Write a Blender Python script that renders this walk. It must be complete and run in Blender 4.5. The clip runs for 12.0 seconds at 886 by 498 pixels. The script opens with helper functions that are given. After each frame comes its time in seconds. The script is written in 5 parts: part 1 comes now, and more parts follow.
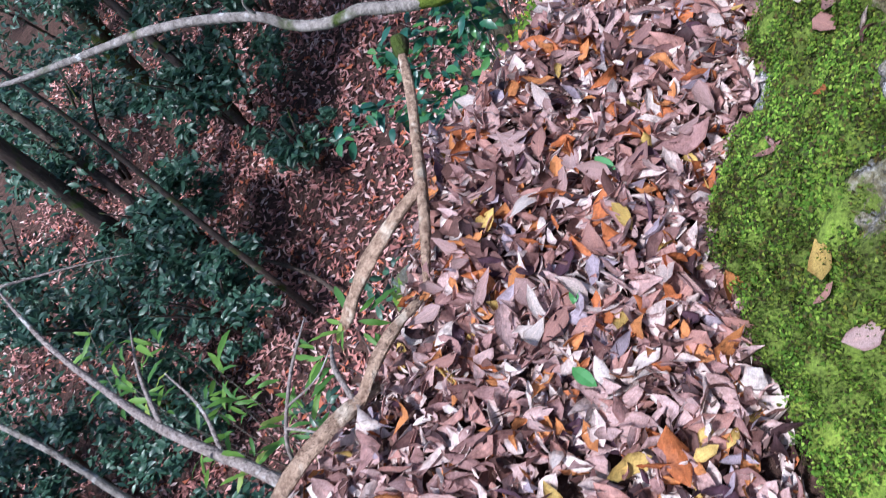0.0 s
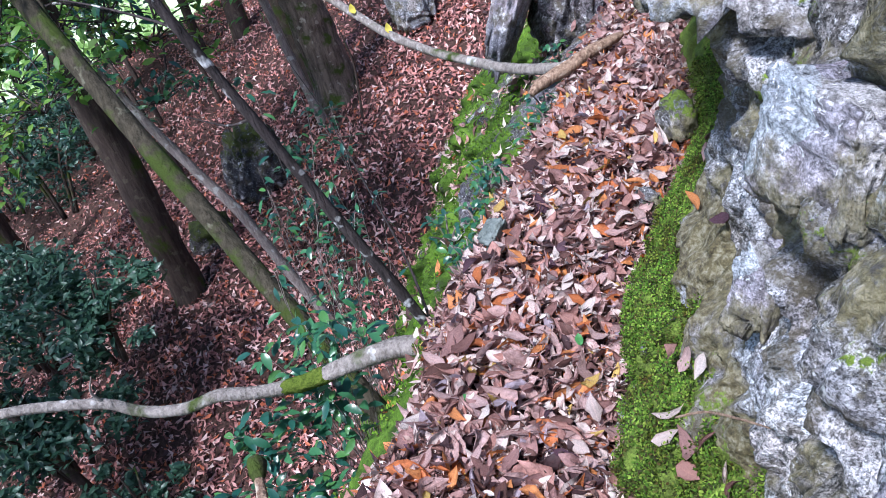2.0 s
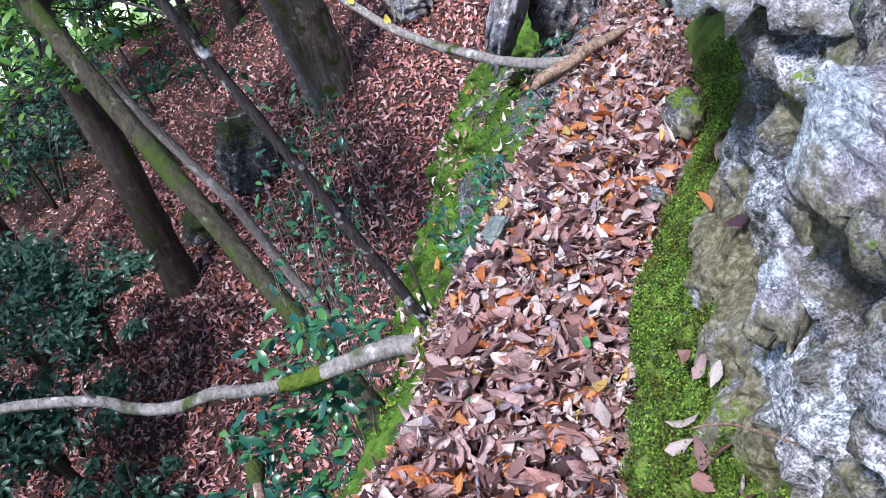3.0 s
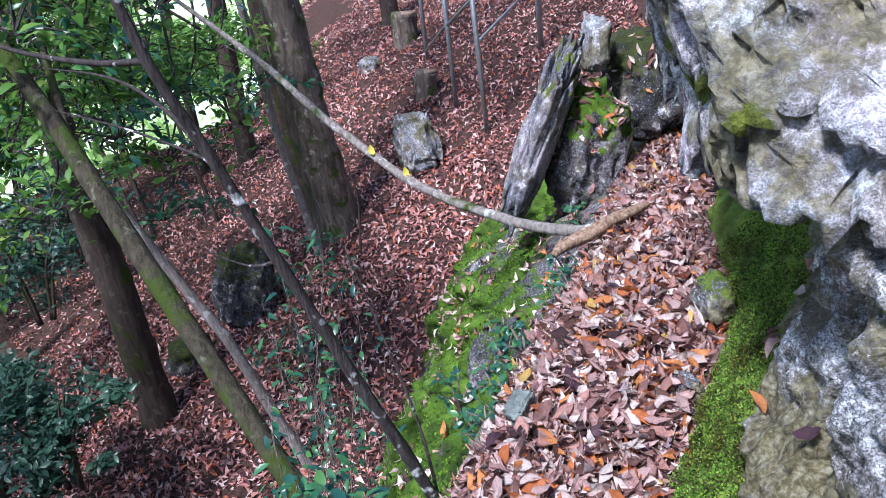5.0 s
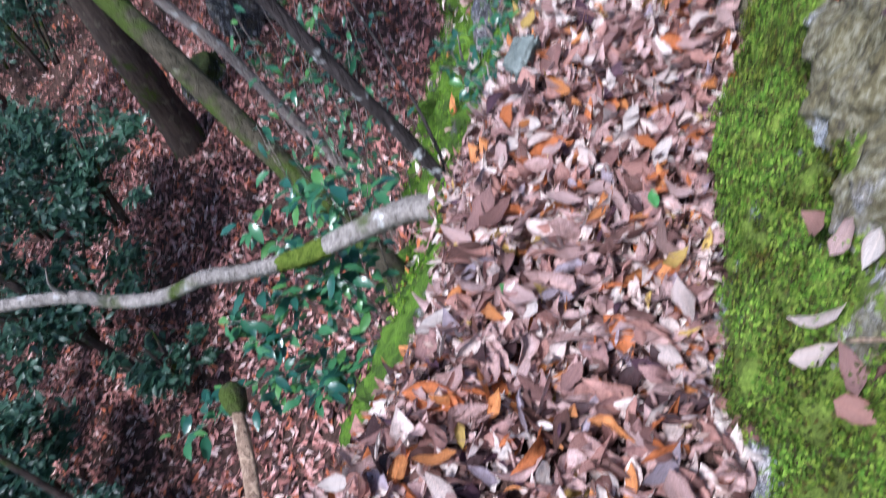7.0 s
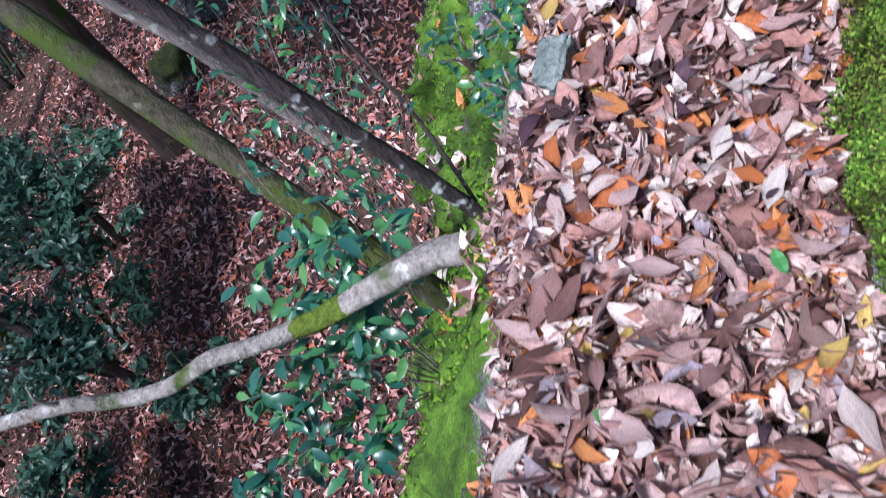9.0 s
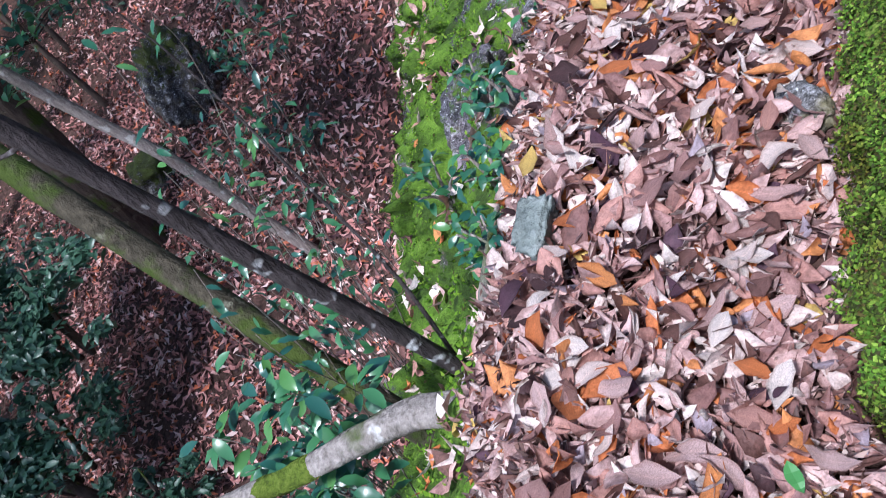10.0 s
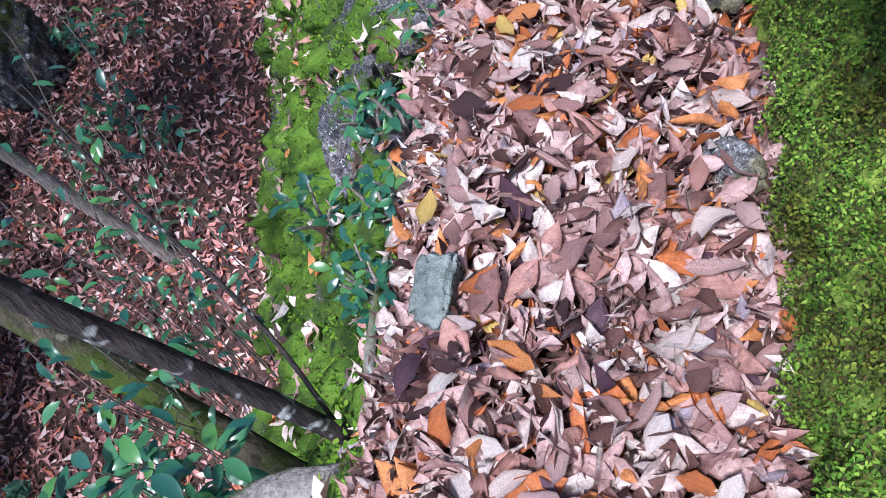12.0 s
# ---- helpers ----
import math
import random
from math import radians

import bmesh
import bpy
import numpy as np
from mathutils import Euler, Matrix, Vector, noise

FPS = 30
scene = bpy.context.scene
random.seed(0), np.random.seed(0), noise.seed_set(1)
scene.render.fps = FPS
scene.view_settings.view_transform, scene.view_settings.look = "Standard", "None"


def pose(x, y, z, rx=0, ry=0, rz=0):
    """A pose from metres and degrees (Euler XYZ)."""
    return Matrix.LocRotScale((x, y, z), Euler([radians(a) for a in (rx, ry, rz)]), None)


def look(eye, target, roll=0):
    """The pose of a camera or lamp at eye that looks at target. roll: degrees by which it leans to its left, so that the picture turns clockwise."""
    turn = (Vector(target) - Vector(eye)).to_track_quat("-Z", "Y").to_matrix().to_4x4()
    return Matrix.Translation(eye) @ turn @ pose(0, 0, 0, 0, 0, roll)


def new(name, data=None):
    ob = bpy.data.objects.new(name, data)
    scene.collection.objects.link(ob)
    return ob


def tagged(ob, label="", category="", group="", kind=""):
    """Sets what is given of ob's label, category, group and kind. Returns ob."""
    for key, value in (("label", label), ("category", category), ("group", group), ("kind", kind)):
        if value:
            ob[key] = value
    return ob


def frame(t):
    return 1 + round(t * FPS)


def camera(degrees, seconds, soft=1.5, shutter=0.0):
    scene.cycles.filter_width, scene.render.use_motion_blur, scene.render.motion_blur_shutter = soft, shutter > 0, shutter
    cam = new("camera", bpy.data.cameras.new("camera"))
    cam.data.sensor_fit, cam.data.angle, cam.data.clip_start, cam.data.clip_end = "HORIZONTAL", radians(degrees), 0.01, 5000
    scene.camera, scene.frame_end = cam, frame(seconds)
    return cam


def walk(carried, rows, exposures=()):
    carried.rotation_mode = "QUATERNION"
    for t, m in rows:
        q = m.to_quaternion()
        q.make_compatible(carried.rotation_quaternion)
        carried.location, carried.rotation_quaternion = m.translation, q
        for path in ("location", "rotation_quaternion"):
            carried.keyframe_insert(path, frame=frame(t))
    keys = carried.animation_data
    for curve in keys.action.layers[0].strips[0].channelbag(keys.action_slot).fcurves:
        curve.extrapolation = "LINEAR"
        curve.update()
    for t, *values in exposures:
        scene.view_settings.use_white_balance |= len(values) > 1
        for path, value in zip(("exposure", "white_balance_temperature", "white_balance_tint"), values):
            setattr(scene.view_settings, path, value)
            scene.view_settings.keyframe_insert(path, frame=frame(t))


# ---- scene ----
# ---------------- camera ----------------
cam = camera(60.0, 12.0, soft=0.8, shutter=0.25)
PATH = [
    (0, (0.089, 0.033, 1.096), (-0.572, 1.068, -0.483), -32.4),
    (0.5, (0.074, 0.099, 1.077), (-0.467, 1.299, -0.429), -25.4),
    (1, (0.097, 0.182, 1.156), (-0.297, 1.635, -0.161), -20.3),
    (1.5, (0.112, 0.219, 1.185), (-0.146, 1.85, 0.057), -17.0),
    (2, (0.102, 0.227, 1.177), (-0.102, 1.868, 0.052), -15.5),
    (2.5, (0.089, 0.248, 1.173), (-0.093, 1.879, 0.029), -15.1),
    (2.7, (0.083, 0.254, 1.167), (-0.101, 1.883, 0.021), -14.9),
    (4.3, (0.015, 0.366, 1.195), (-0.129, 2.097, 0.203), -12.2),
    (4.5, (0.0, 0.367, 1.193), (-0.119, 2.133, 0.262), -10.1),
    (5, (-0.019, 0.375, 1.191), (-0.114, 2.19, 0.356), -8.1),
    (5.5, (-0.037, 0.391, 1.199), (-0.145, 2.217, 0.39), -8.4),
    (6, (-0.039, 0.453, 1.154), (-0.193, 2.262, 0.314), -9.7),
    (6.5, (-0.047, 0.493, 1.116), (-0.241, 2.151, 0.014), -13.9),
    (7, (0.054, 0.604, 0.94), (-0.291, 1.954, -0.494), -24.1),
    (7.2, (0.053, 0.643, 0.921), (-0.364, 1.847, -0.621), -30.5),
    (8.8, (0.007, 0.92, 0.872), (-0.435, 2.116, -0.668), -37.1),
    (9, (0.019, 0.981, 0.873), (-0.401, 2.206, -0.651), -36.6),
    (9.5, (0.043, 1.096, 0.866), (-0.333, 2.396, -0.607), -34.3),
    (10, (0.061, 1.136, 0.87), (-0.233, 2.517, -0.547), -32.0),
    (10.5, (0.079, 1.171, 0.873), (-0.117, 2.581, -0.532), -30.4),
    (11, (0.067, 1.213, 0.837), (-0.038, 2.615, -0.585), -26.8),
    (11.5, (0.046, 1.273, 0.806), (0.028, 2.617, -0.675), -23.0),
    (12, (0.047, 1.328, 0.806), (0.069, 2.614, -0.726), -21.1),
]
SCALE = 1.12  # metres for each unit of the layout below
walk(cam, [(t, look(Vector(eye) * SCALE, Vector(target) * SCALE, roll)) for t, eye, target, roll in PATH],
     [(0.0, 0.66, 5620, 10), (12.0, 0.66, 5620, 10)])

# ---------------- light ----------------
world = bpy.data.worlds.new("world")
scene.world = world
world.use_nodes = True
wn = world.node_tree
sky = wn.nodes.new("ShaderNodeTexSky")
sky.sky_type, sky.sun_disc = "NISHITA", False
SUN_HIGH, SUN_ROUND = radians(59), radians(218)
sky.sun_elevation, sky.sun_rotation = SUN_HIGH, SUN_ROUND
wn.links.new(sky.outputs[0], wn.nodes["Background"].inputs[0])
wn.nodes["Background"].inputs[1].default_value = 0.15
sun = bpy.data.lights.new("sun", "SUN")
sun.energy, sun.angle, sun.color = 4.8, radians(8), (1.0, 0.965, 0.94)
new("sun", sun).matrix_world = look((-3.4, -2.8, 9), (0, 1.5, 0))


# ---------------- materials ----------------
def material(name, rough=0.8, spec=0.3):
    m = bpy.data.materials.new(name)
    m.use_nodes = True
    b = m.node_tree.nodes["Principled BSDF"]
    b.inputs["Roughness"].default_value = rough
    b.inputs["Specular IOR Level"].default_value = spec
    return m, m.node_tree, b


def ramp(nt, source, stops, constant=False):
    r = nt.nodes.new("ShaderNodeValToRGB")
    e = r.color_ramp.elements
    while len(e) < len(stops):
        e.new(0.5)
    for k, (p, c) in enumerate(stops):
        e[k].position, e[k].color = p, (*c, 1)
    if constant:
        r.color_ramp.interpolation = "CONSTANT"
    nt.links.new(source, r.inputs[0])
    return r.outputs[0]


def noise_tex(nt, scale, detail=5, rough=0.6, coords=None, stretch=None):
    n = nt.nodes.new("ShaderNodeTexNoise")
    n.inputs["Scale"].default_value, n.inputs["Detail"].default_value, n.inputs["Roughness"].default_value = scale, detail, rough
    c = nt.nodes.new("ShaderNodeTexCoord").outputs["Object"]
    if stretch:
        mp = nt.nodes.new("ShaderNodeMapping")
        mp.inputs["Scale"].default_value = stretch
        nt.links.new(c, mp.inputs[0])
        c = mp.outputs[0]
    nt.links.new(c, n.inputs["Vector"])
    return n.outputs["Fac"]


def mix(nt, fac, a, b, kind="MIX"):
    n = nt.nodes.new("ShaderNodeMix")
    n.data_type, n.blend_type = "RGBA", kind
    for sock, v in ((n.inputs[0], fac), (n.inputs[6], a), (n.inputs[7], b)):
        if isinstance(v, (int, float)):
            sock.default_value = v
        elif isinstance(v, tuple):
            sock.default_value = (*v, 1)
        else:
            nt.links.new(v, sock)
    return n.outputs[2]


def maths(nt, op, a, b=0.0):
    n = nt.nodes.new("ShaderNodeMath")
    n.operation = op
    for k, v in enumerate((a, b)):
        if isinstance(v, (int, float)):
            n.inputs[k].default_value = v
        else:
            nt.links.new(v, n.inputs[k])
    return n.outputs[0]


def bump(nt, b, height, strength, distance):
    n = nt.nodes.new("ShaderNodeBump")
    n.inputs["Strength"].default_value, n.inputs["Distance"].default_value = strength, distance
    nt.links.new(height, n.inputs["Height"])
    nt.links.new(n.outputs[0], b.inputs["Normal"])


DRY = [(0.0, (0.63, 0.44, 0.43)), (0.13, (0.40, 0.23, 0.22)), (0.23, (0.76, 0.62, 0.59)), (0.34, (0.15, 0.075, 0.065)), (0.40, (0.55, 0.36, 0.345)), (0.52, (0.07, 0.036, 0.04)),
       (0.57, (0.50, 0.27, 0.235)), (0.675, (0.58, 0.19, 0.07)), (0.72, (0.82, 0.72, 0.69)), (0.81, (0.24, 0.125, 0.115)), (0.89, (0.66, 0.27, 0.10)), (0.93, (0.40, 0.33, 0.39)), (0.96, (0.10, 0.05, 0.075)), (0.985, (0.64, 0.45, 0.14))]
FAR = [(0.0, (0.46, 0.20, 0.175)), (0.2, (0.22, 0.085, 0.075)), (0.36, (0.58, 0.32, 0.295)), (0.50, (0.11, 0.045, 0.045)), (0.60, (0.33, 0.14, 0.125)),
       (0.72, (0.42, 0.12, 0.06)), (0.80, (0.64, 0.46, 0.43)), (0.90, (0.055, 0.025, 0.028))]


def leaf_material(name, stops, source, rough=0.6, spec=0.3, through_light=0.15, speck=True, patches=None):
    m, nt, b = material(name, rough, spec)
    if source == "island":
        r = nt.nodes.new("ShaderNodeNewGeometry").outputs["Random Per Island"]
    else:
        r = nt.nodes.new("ShaderNodeObjectInfo").outputs["Random"]
    col = ramp(nt, r, stops, True)
    if speck:
        col = mix(nt, 0.7, col, ramp(nt, noise_tex(nt, 48, 6, 0.7), [(0.32, (0.22, 0.18, 0.18)), (0.56, (1, 1, 1))]), "MULTIPLY")
        col = mix(nt, 0.35, col, ramp(nt, noise_tex(nt, 420, 2), [(0.35, (0.4, 0.33, 0.3)), (0.55, (1, 1, 1))]), "MULTIPLY")
        rib = nt.nodes.new("ShaderNodeAttribute")
        rib.attribute_name = "rib"
        wavy = maths(nt, "ADD", rib.outputs["Fac"], maths(nt, "MULTIPLY", maths(nt, "SUBTRACT", noise_tex(nt, 70, 3), 0.5), 0.9))
        col = mix(nt, 0.8, col, ramp(nt, wavy, [(0.0, (1.25, 1.2, 1.15)), (0.12, (0.95, 0.92, 0.9)), (0.6, (1.06, 1.06, 1.06)), (0.98, (0.66, 0.55, 0.5))]), "MULTIPLY")
    if patches:
        col = mix(nt, 1.0, col, ramp(nt, noise_tex(nt, patches, 5, 0.65), [(0.36, (0.6, 0.42, 0.36)), (0.46, (0.9, 0.88, 0.8)), (0.6, (1.15, 1.3, 1.15))]), "MULTIPLY")
    nt.links.new(col, b.inputs["Base Color"])
    if speck:
        bump(nt, b, noise_tex(nt, 140, 4), 0.6, 0.006)
    if through_light:
        t = nt.nodes.new("ShaderNodeBsdfTranslucent")
        nt.links.new(col, t.inputs[0])
        s = nt.nodes.new("ShaderNodeMixShader")
        s.inputs[0].default_value = through_light
        nt.links.new(b.outputs[0], s.inputs[1])
        nt.links.new(t.outputs[0], s.inputs[2])
        nt.links.new(s.outputs[0], nt.nodes["Material Output"].inputs[0])
    return m


M_DRY = leaf_material("dry_leaves", DRY, "island", through_light=0.3)
M_DRY_PIECE = leaf_material("dry_leaf", DRY, "object", through_light=0.3)
M_CRUMB = leaf_material("leaf_crumb", [(0.0, (0.16, 0.09, 0.075)), (0.3, (0.07, 0.04, 0.035)), (0.5, (0.34, 0.23, 0.2)), (0.62, (0.11, 0.06, 0.05)), (0.85, (0.55, 0.42, 0.38))], "island", speck=False)
M_FAR = leaf_material("slope_leaves", FAR, "island", speck=False)
GREEN = [(0.0, (0.025, 0.095, 0.05)), (0.3, (0.045, 0.145, 0.06)), (0.6, (0.02, 0.08, 0.06)), (0.85, (0.07, 0.18, 0.05))]
LIGHT = [(0.0, (0.10, 0.22, 0.04)), (0.35, (0.15, 0.28, 0.05)), (0.7, (0.07, 0.17, 0.04)), (0.9, (0.24, 0.32, 0.06))]
DARK = [(0.0, (0.03, 0.075, 0.045)), (0.4, (0.045, 0.10, 0.06)), (0.75, (0.022, 0.055, 0.04))]
M_GREEN = leaf_material("glossy_green_leaf", GREEN, "island", 0.3, 0.55, 0.2, False)
M_LIGHT = leaf_material("light_green_leaf", LIGHT, "island", 0.5, 0.35, 0.45, False)
M_DARK = leaf_material("dark_green_leaf", DARK, "island", 0.4, 0.5, 0.2, False)
M_YELLOW = leaf_material("yellow_leaf", [(0.0, (0.62, 0.50, 0.06)), (0.5, (0.7, 0.58, 0.1))], "object", 0.5, 0.3, 0.2, False)
M_FRESH = leaf_material("fallen_green_leaf", [(0.0, (0.06, 0.19, 0.055)), (0.5, (0.09, 0.23, 0.09))], "object", 0.4, 0.4, 0.1, False)
MOSSY = [(0.0, (0.075, 0.13, 0.018)), (0.2, (0.145, 0.225, 0.028)), (0.34, (0.035, 0.045, 0.012)), (0.5, (0.23, 0.31, 0.05)), (0.62, (0.09, 0.075, 0.022)), (0.72, (0.075, 0.145, 0.017)), (0.9, (0.04, 0.035, 0.013))]
M_MOSS = leaf_material("moss_fronds", MOSSY, "island", 0.8, 0.2, 0.3, False, 9)
M_MOSS2 = leaf_material("shaded_moss_fronds", [(0.0, (0.06, 0.13, 0.008)), (0.3, (0.11, 0.21, 0.013)), (0.55, (0.035, 0.07, 0.008)), (0.75, (0.16, 0.25, 0.025)), (0.9, (0.05, 0.05, 0.015))], "island", 0.8, 0.2, 0.3, False)


def soil_material(name, stops, scale):
    m, nt, b = material(name, 0.95, 0.1)
    f = noise_tex(nt, scale, 6, 0.7)
    nt.links.new(ramp(nt, f, stops), b.inputs["Base Color"])
    bump(nt, b, f, 0.8, 0.03)
    return m


M_STONE = soil_material("grey_green_stone", [(0.3, (0.07, 0.08, 0.08)), (0.5, (0.16, 0.18, 0.17)), (0.7, (0.28, 0.30, 0.29))], 22)
M_SOIL = soil_material("dark_soil", [(0.3, (0.02, 0.012, 0.01)), (0.5, (0.06, 0.034, 0.028)), (0.7, (0.13, 0.07, 0.06))], 28)


def rock_material(name, moss, grain, dark=1.0, tones=None):
    """Grey limestone with lichen; moss grows where the attribute 'moss' is high."""
    m, nt, b = material(name, 0.85, 0.25)
    big, mid, fine = noise_tex(nt, 3.5, 5), noise_tex(nt, 17, 6, 0.65), noise_tex(nt, 90, 5, 0.7)
    base = ramp(nt, big, [(0.30, (0.16 * dark, 0.16 * dark, 0.19 * dark)), (0.45, (0.30 * dark, 0.30 * dark, 0.34 * dark)),
                          (0.55, (0.40 * dark, 0.36 * dark, 0.40 * dark)), (0.68, (0.32 * dark, 0.38 * dark, 0.42 * dark))])
    base = mix(nt, 0.8, base, ramp(nt, mid, [(0.34, (0.35, 0.32, 0.30)), (0.48, (0.9, 0.88, 0.88)), (0.64, (1.35, 1.35, 1.4))]), "MULTIPLY")
    if tones:
        cells = nt.nodes.new("ShaderNodeTexVoronoi")
        cells.inputs["Scale"].default_value = 11.0
        nt.links.new(nt.nodes.new("ShaderNodeTexCoord").outputs["Object"], cells.inputs["Vector"])
        base = mix(nt, 0.75, base, ramp(nt, cells.outputs["Color"], tones))
    lich = ramp(nt, maths(nt, "ADD", maths(nt, "MULTIPLY", mid, 0.5), maths(nt, "MULTIPLY", noise_tex(nt, 8, 4), 0.5)), [(0.53, (0, 0, 0)), (0.60, (1, 1, 1))])
    base = mix(nt, lich, base, (0.60, 0.60, 0.62))
    base = mix(nt, 0.9 * grain, base, ramp(nt, fine, [(0.38, (0.22, 0.21, 0.20)), (0.50, (0.8, 0.8, 0.8)), (0.62, (1.4, 1.4, 1.42))]), "MULTIPLY")
    base = mix(nt, 0.8 * grain, base, ramp(nt, noise_tex(nt, 320, 3, 0.7), [(0.40, (0.16, 0.16, 0.16)), (0.56, (1.35, 1.35, 1.35))]), "MULTIPLY")
    base = mix(nt, 0.9, base, ramp(nt, noise_tex(nt, 2.2, 4), [(0.38, (0.55, 0.55, 0.62)), (0.6, (1.25, 1.2, 1.2))]), "MULTIPLY")
    vor = nt.nodes.new("ShaderNodeTexVoronoi")
    vor.feature = "DISTANCE_TO_EDGE"
    vor.inputs["Scale"].default_value = 9.0
    wob = nt.nodes.new("ShaderNodeMix")
    wob.data_type = "VECTOR"
    tc = nt.nodes.new("ShaderNodeTexCoord").outputs["Object"]
    nz = nt.nodes.new("ShaderNodeTexNoise")
    nz.inputs["Scale"].default_value = 6.0
    nt.links.new(tc, nz.inputs["Vector"])
    wob.inputs[0].default_value = 0.12
    nt.links.new(tc, wob.inputs[4])
    nt.links.new(nz.outputs["Color"], wob.inputs[5])
    nt.links.new(wob.outputs[1], vor.inputs["Vector"])
    base = mix(nt, 0.4, base, ramp(nt, vor.outputs["Distance"], [(0.0, (0.25, 0.22, 0.2)), (0.05, (1, 1, 1))]), "MULTIPLY")
    spots = ramp(nt, noise_tex(nt, 120, 3, 0.6), [(0.60, (0, 0, 0)), (0.68, (1, 1, 1))])
    base = mix(nt, maths(nt, "MULTIPLY", spots, 0.7), base, (0.70, 0.71, 0.74))
    dirt = ramp(nt, noise_tex(nt, 7.5, 6, 0.75), [(0.50, (0, 0, 0)), (0.58, (1, 1, 1))])
    base = mix(nt, maths(nt, "MULTIPLY", dirt, 0.75), base, (0.085, 0.07, 0.045))
    if tones:
        stain = ramp(nt, noise_tex(nt, 3.2, 7, 0.72), [(0.50, (0, 0, 0)), (0.57, (1, 1, 1))])
        crust = ramp(nt, noise_tex(nt, 38, 5, 0.7), [(0.36, (0.035, 0.03, 0.024)), (0.5, (0.11, 0.095, 0.045)), (0.62, (0.24, 0.21, 0.13))])
        base = mix(nt, maths(nt, "MULTIPLY", stain, 0.55 + 0.3 * grain), base, crust)
    so = nt.nodes.new("ShaderNodeAttribute")
    so.attribute_name = "soil"
    grime = ramp(nt, maths(nt, "ADD", so.outputs["Fac"], maths(nt, "MULTIPLY", maths(nt, "SUBTRACT", mid, 0.5), 1.8)), [(0.45, (0, 0, 0)), (0.7, (1, 1, 1))])
    earth = ramp(nt, noise_tex(nt, 70, 5, 0.7), [(0.35, (0.03, 0.022, 0.012)), (0.5, (0.12, 0.10, 0.05)), (0.65, (0.26, 0.24, 0.18))])
    base = mix(nt, maths(nt, "MULTIPLY", grime, 0.9), base, earth)
    at = nt.nodes.new("ShaderNodeAttribute")
    at.attribute_name = "moss"
    k = maths(nt, "ADD", at.outputs["Fac"], maths(nt, "MULTIPLY", maths(nt, "SUBTRACT", mid, 0.5), 1.6))
    k = maths(nt, "ADD", k, maths(nt, "MULTIPLY", maths(nt, "SUBTRACT", fine, 0.5), 0.9))
    cover = ramp(nt, k, [(0.46, (0, 0, 0)), (0.56, (1, 1, 1))])
    green = mix(nt, 1.0, ramp(nt, noise_tex(nt, 9, 4), [(0.35, moss[0]), (0.55, moss[1]), (0.7, moss[2])]),
                ramp(nt, noise_tex(nt, 220, 4, 0.7), [(0.3, (0.35, 0.35, 0.35)), (0.65, (1.3, 1.3, 1.3))]), "MULTIPLY")
    nt.links.new(mix(nt, cover, base, green), b.inputs["Base Color"])
    h = maths(nt, "ADD", maths(nt, "MULTIPLY", mid, 1.0), maths(nt, "MULTIPLY", fine, 0.35))
    bump(nt, b, h, 1.0, 0.018)
    return m


M_ROCK = rock_material("lichen_limestone", ((0.07, 0.09, 0.015), (0.14, 0.20, 0.028), (0.22, 0.28, 0.04)), 1.0, 0.78,
                       [(0.2, (0.17, 0.16, 0.14)), (0.4, (0.36, 0.38, 0.42)), (0.54, (0.15, 0.13, 0.10)), (0.68, (0.46, 0.50, 0.54)), (0.82, (0.52, 0.49, 0.48))])
M_BLOCK = rock_material("pale_limestone", ((0.05, 0.06, 0.012), (0.12, 0.14, 0.02), (0.20, 0.22, 0.03)), 0.7, 1.15,
                        [(0.2, (0.30, 0.29, 0.31)), (0.38, (0.50, 0.45, 0.52)), (0.52, (0.60, 0.66, 0.68)), (0.66, (0.36, 0.33, 0.30)), (0.8, (0.66, 0.66, 0.68))])
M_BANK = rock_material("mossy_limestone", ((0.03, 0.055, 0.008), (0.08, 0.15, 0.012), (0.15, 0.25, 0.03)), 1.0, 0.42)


def bark_material(name, low, high, patch, moss=0.0, scale=40):
    m, nt, b = material(name, 0.9, 0.15)
    f = noise_tex(nt, scale, 6, 0.65, stretch=(1, 1, 0.18))
    col = ramp(nt, f, [(0.32, low), (0.62, high)])
    p = ramp(nt, noise_tex(nt, 13, 3), [(0.60, (0, 0, 0)), (0.66, (1, 1, 1))])
    col = mix(nt, p, col, patch)
    if moss:
        k = ramp(nt, noise_tex(nt, 5, 5), [(0.62 - moss * 0.35, (0, 0, 0)), (0.72 - moss * 0.35, (1, 1, 1))])
        col = mix(nt, k, col, (0.05, 0.07, 0.014))
    nt.links.new(mix(nt, 0.5, col, ramp(nt, noise_tex(nt, 160, 4), [(0.3, (0.5, 0.5, 0.5)), (0.6, (1.1, 1.1, 1.1))]), "MULTIPLY"), b.inputs["Base Color"])
    bump(nt, b, f, 0.9, 0.02)
    return m


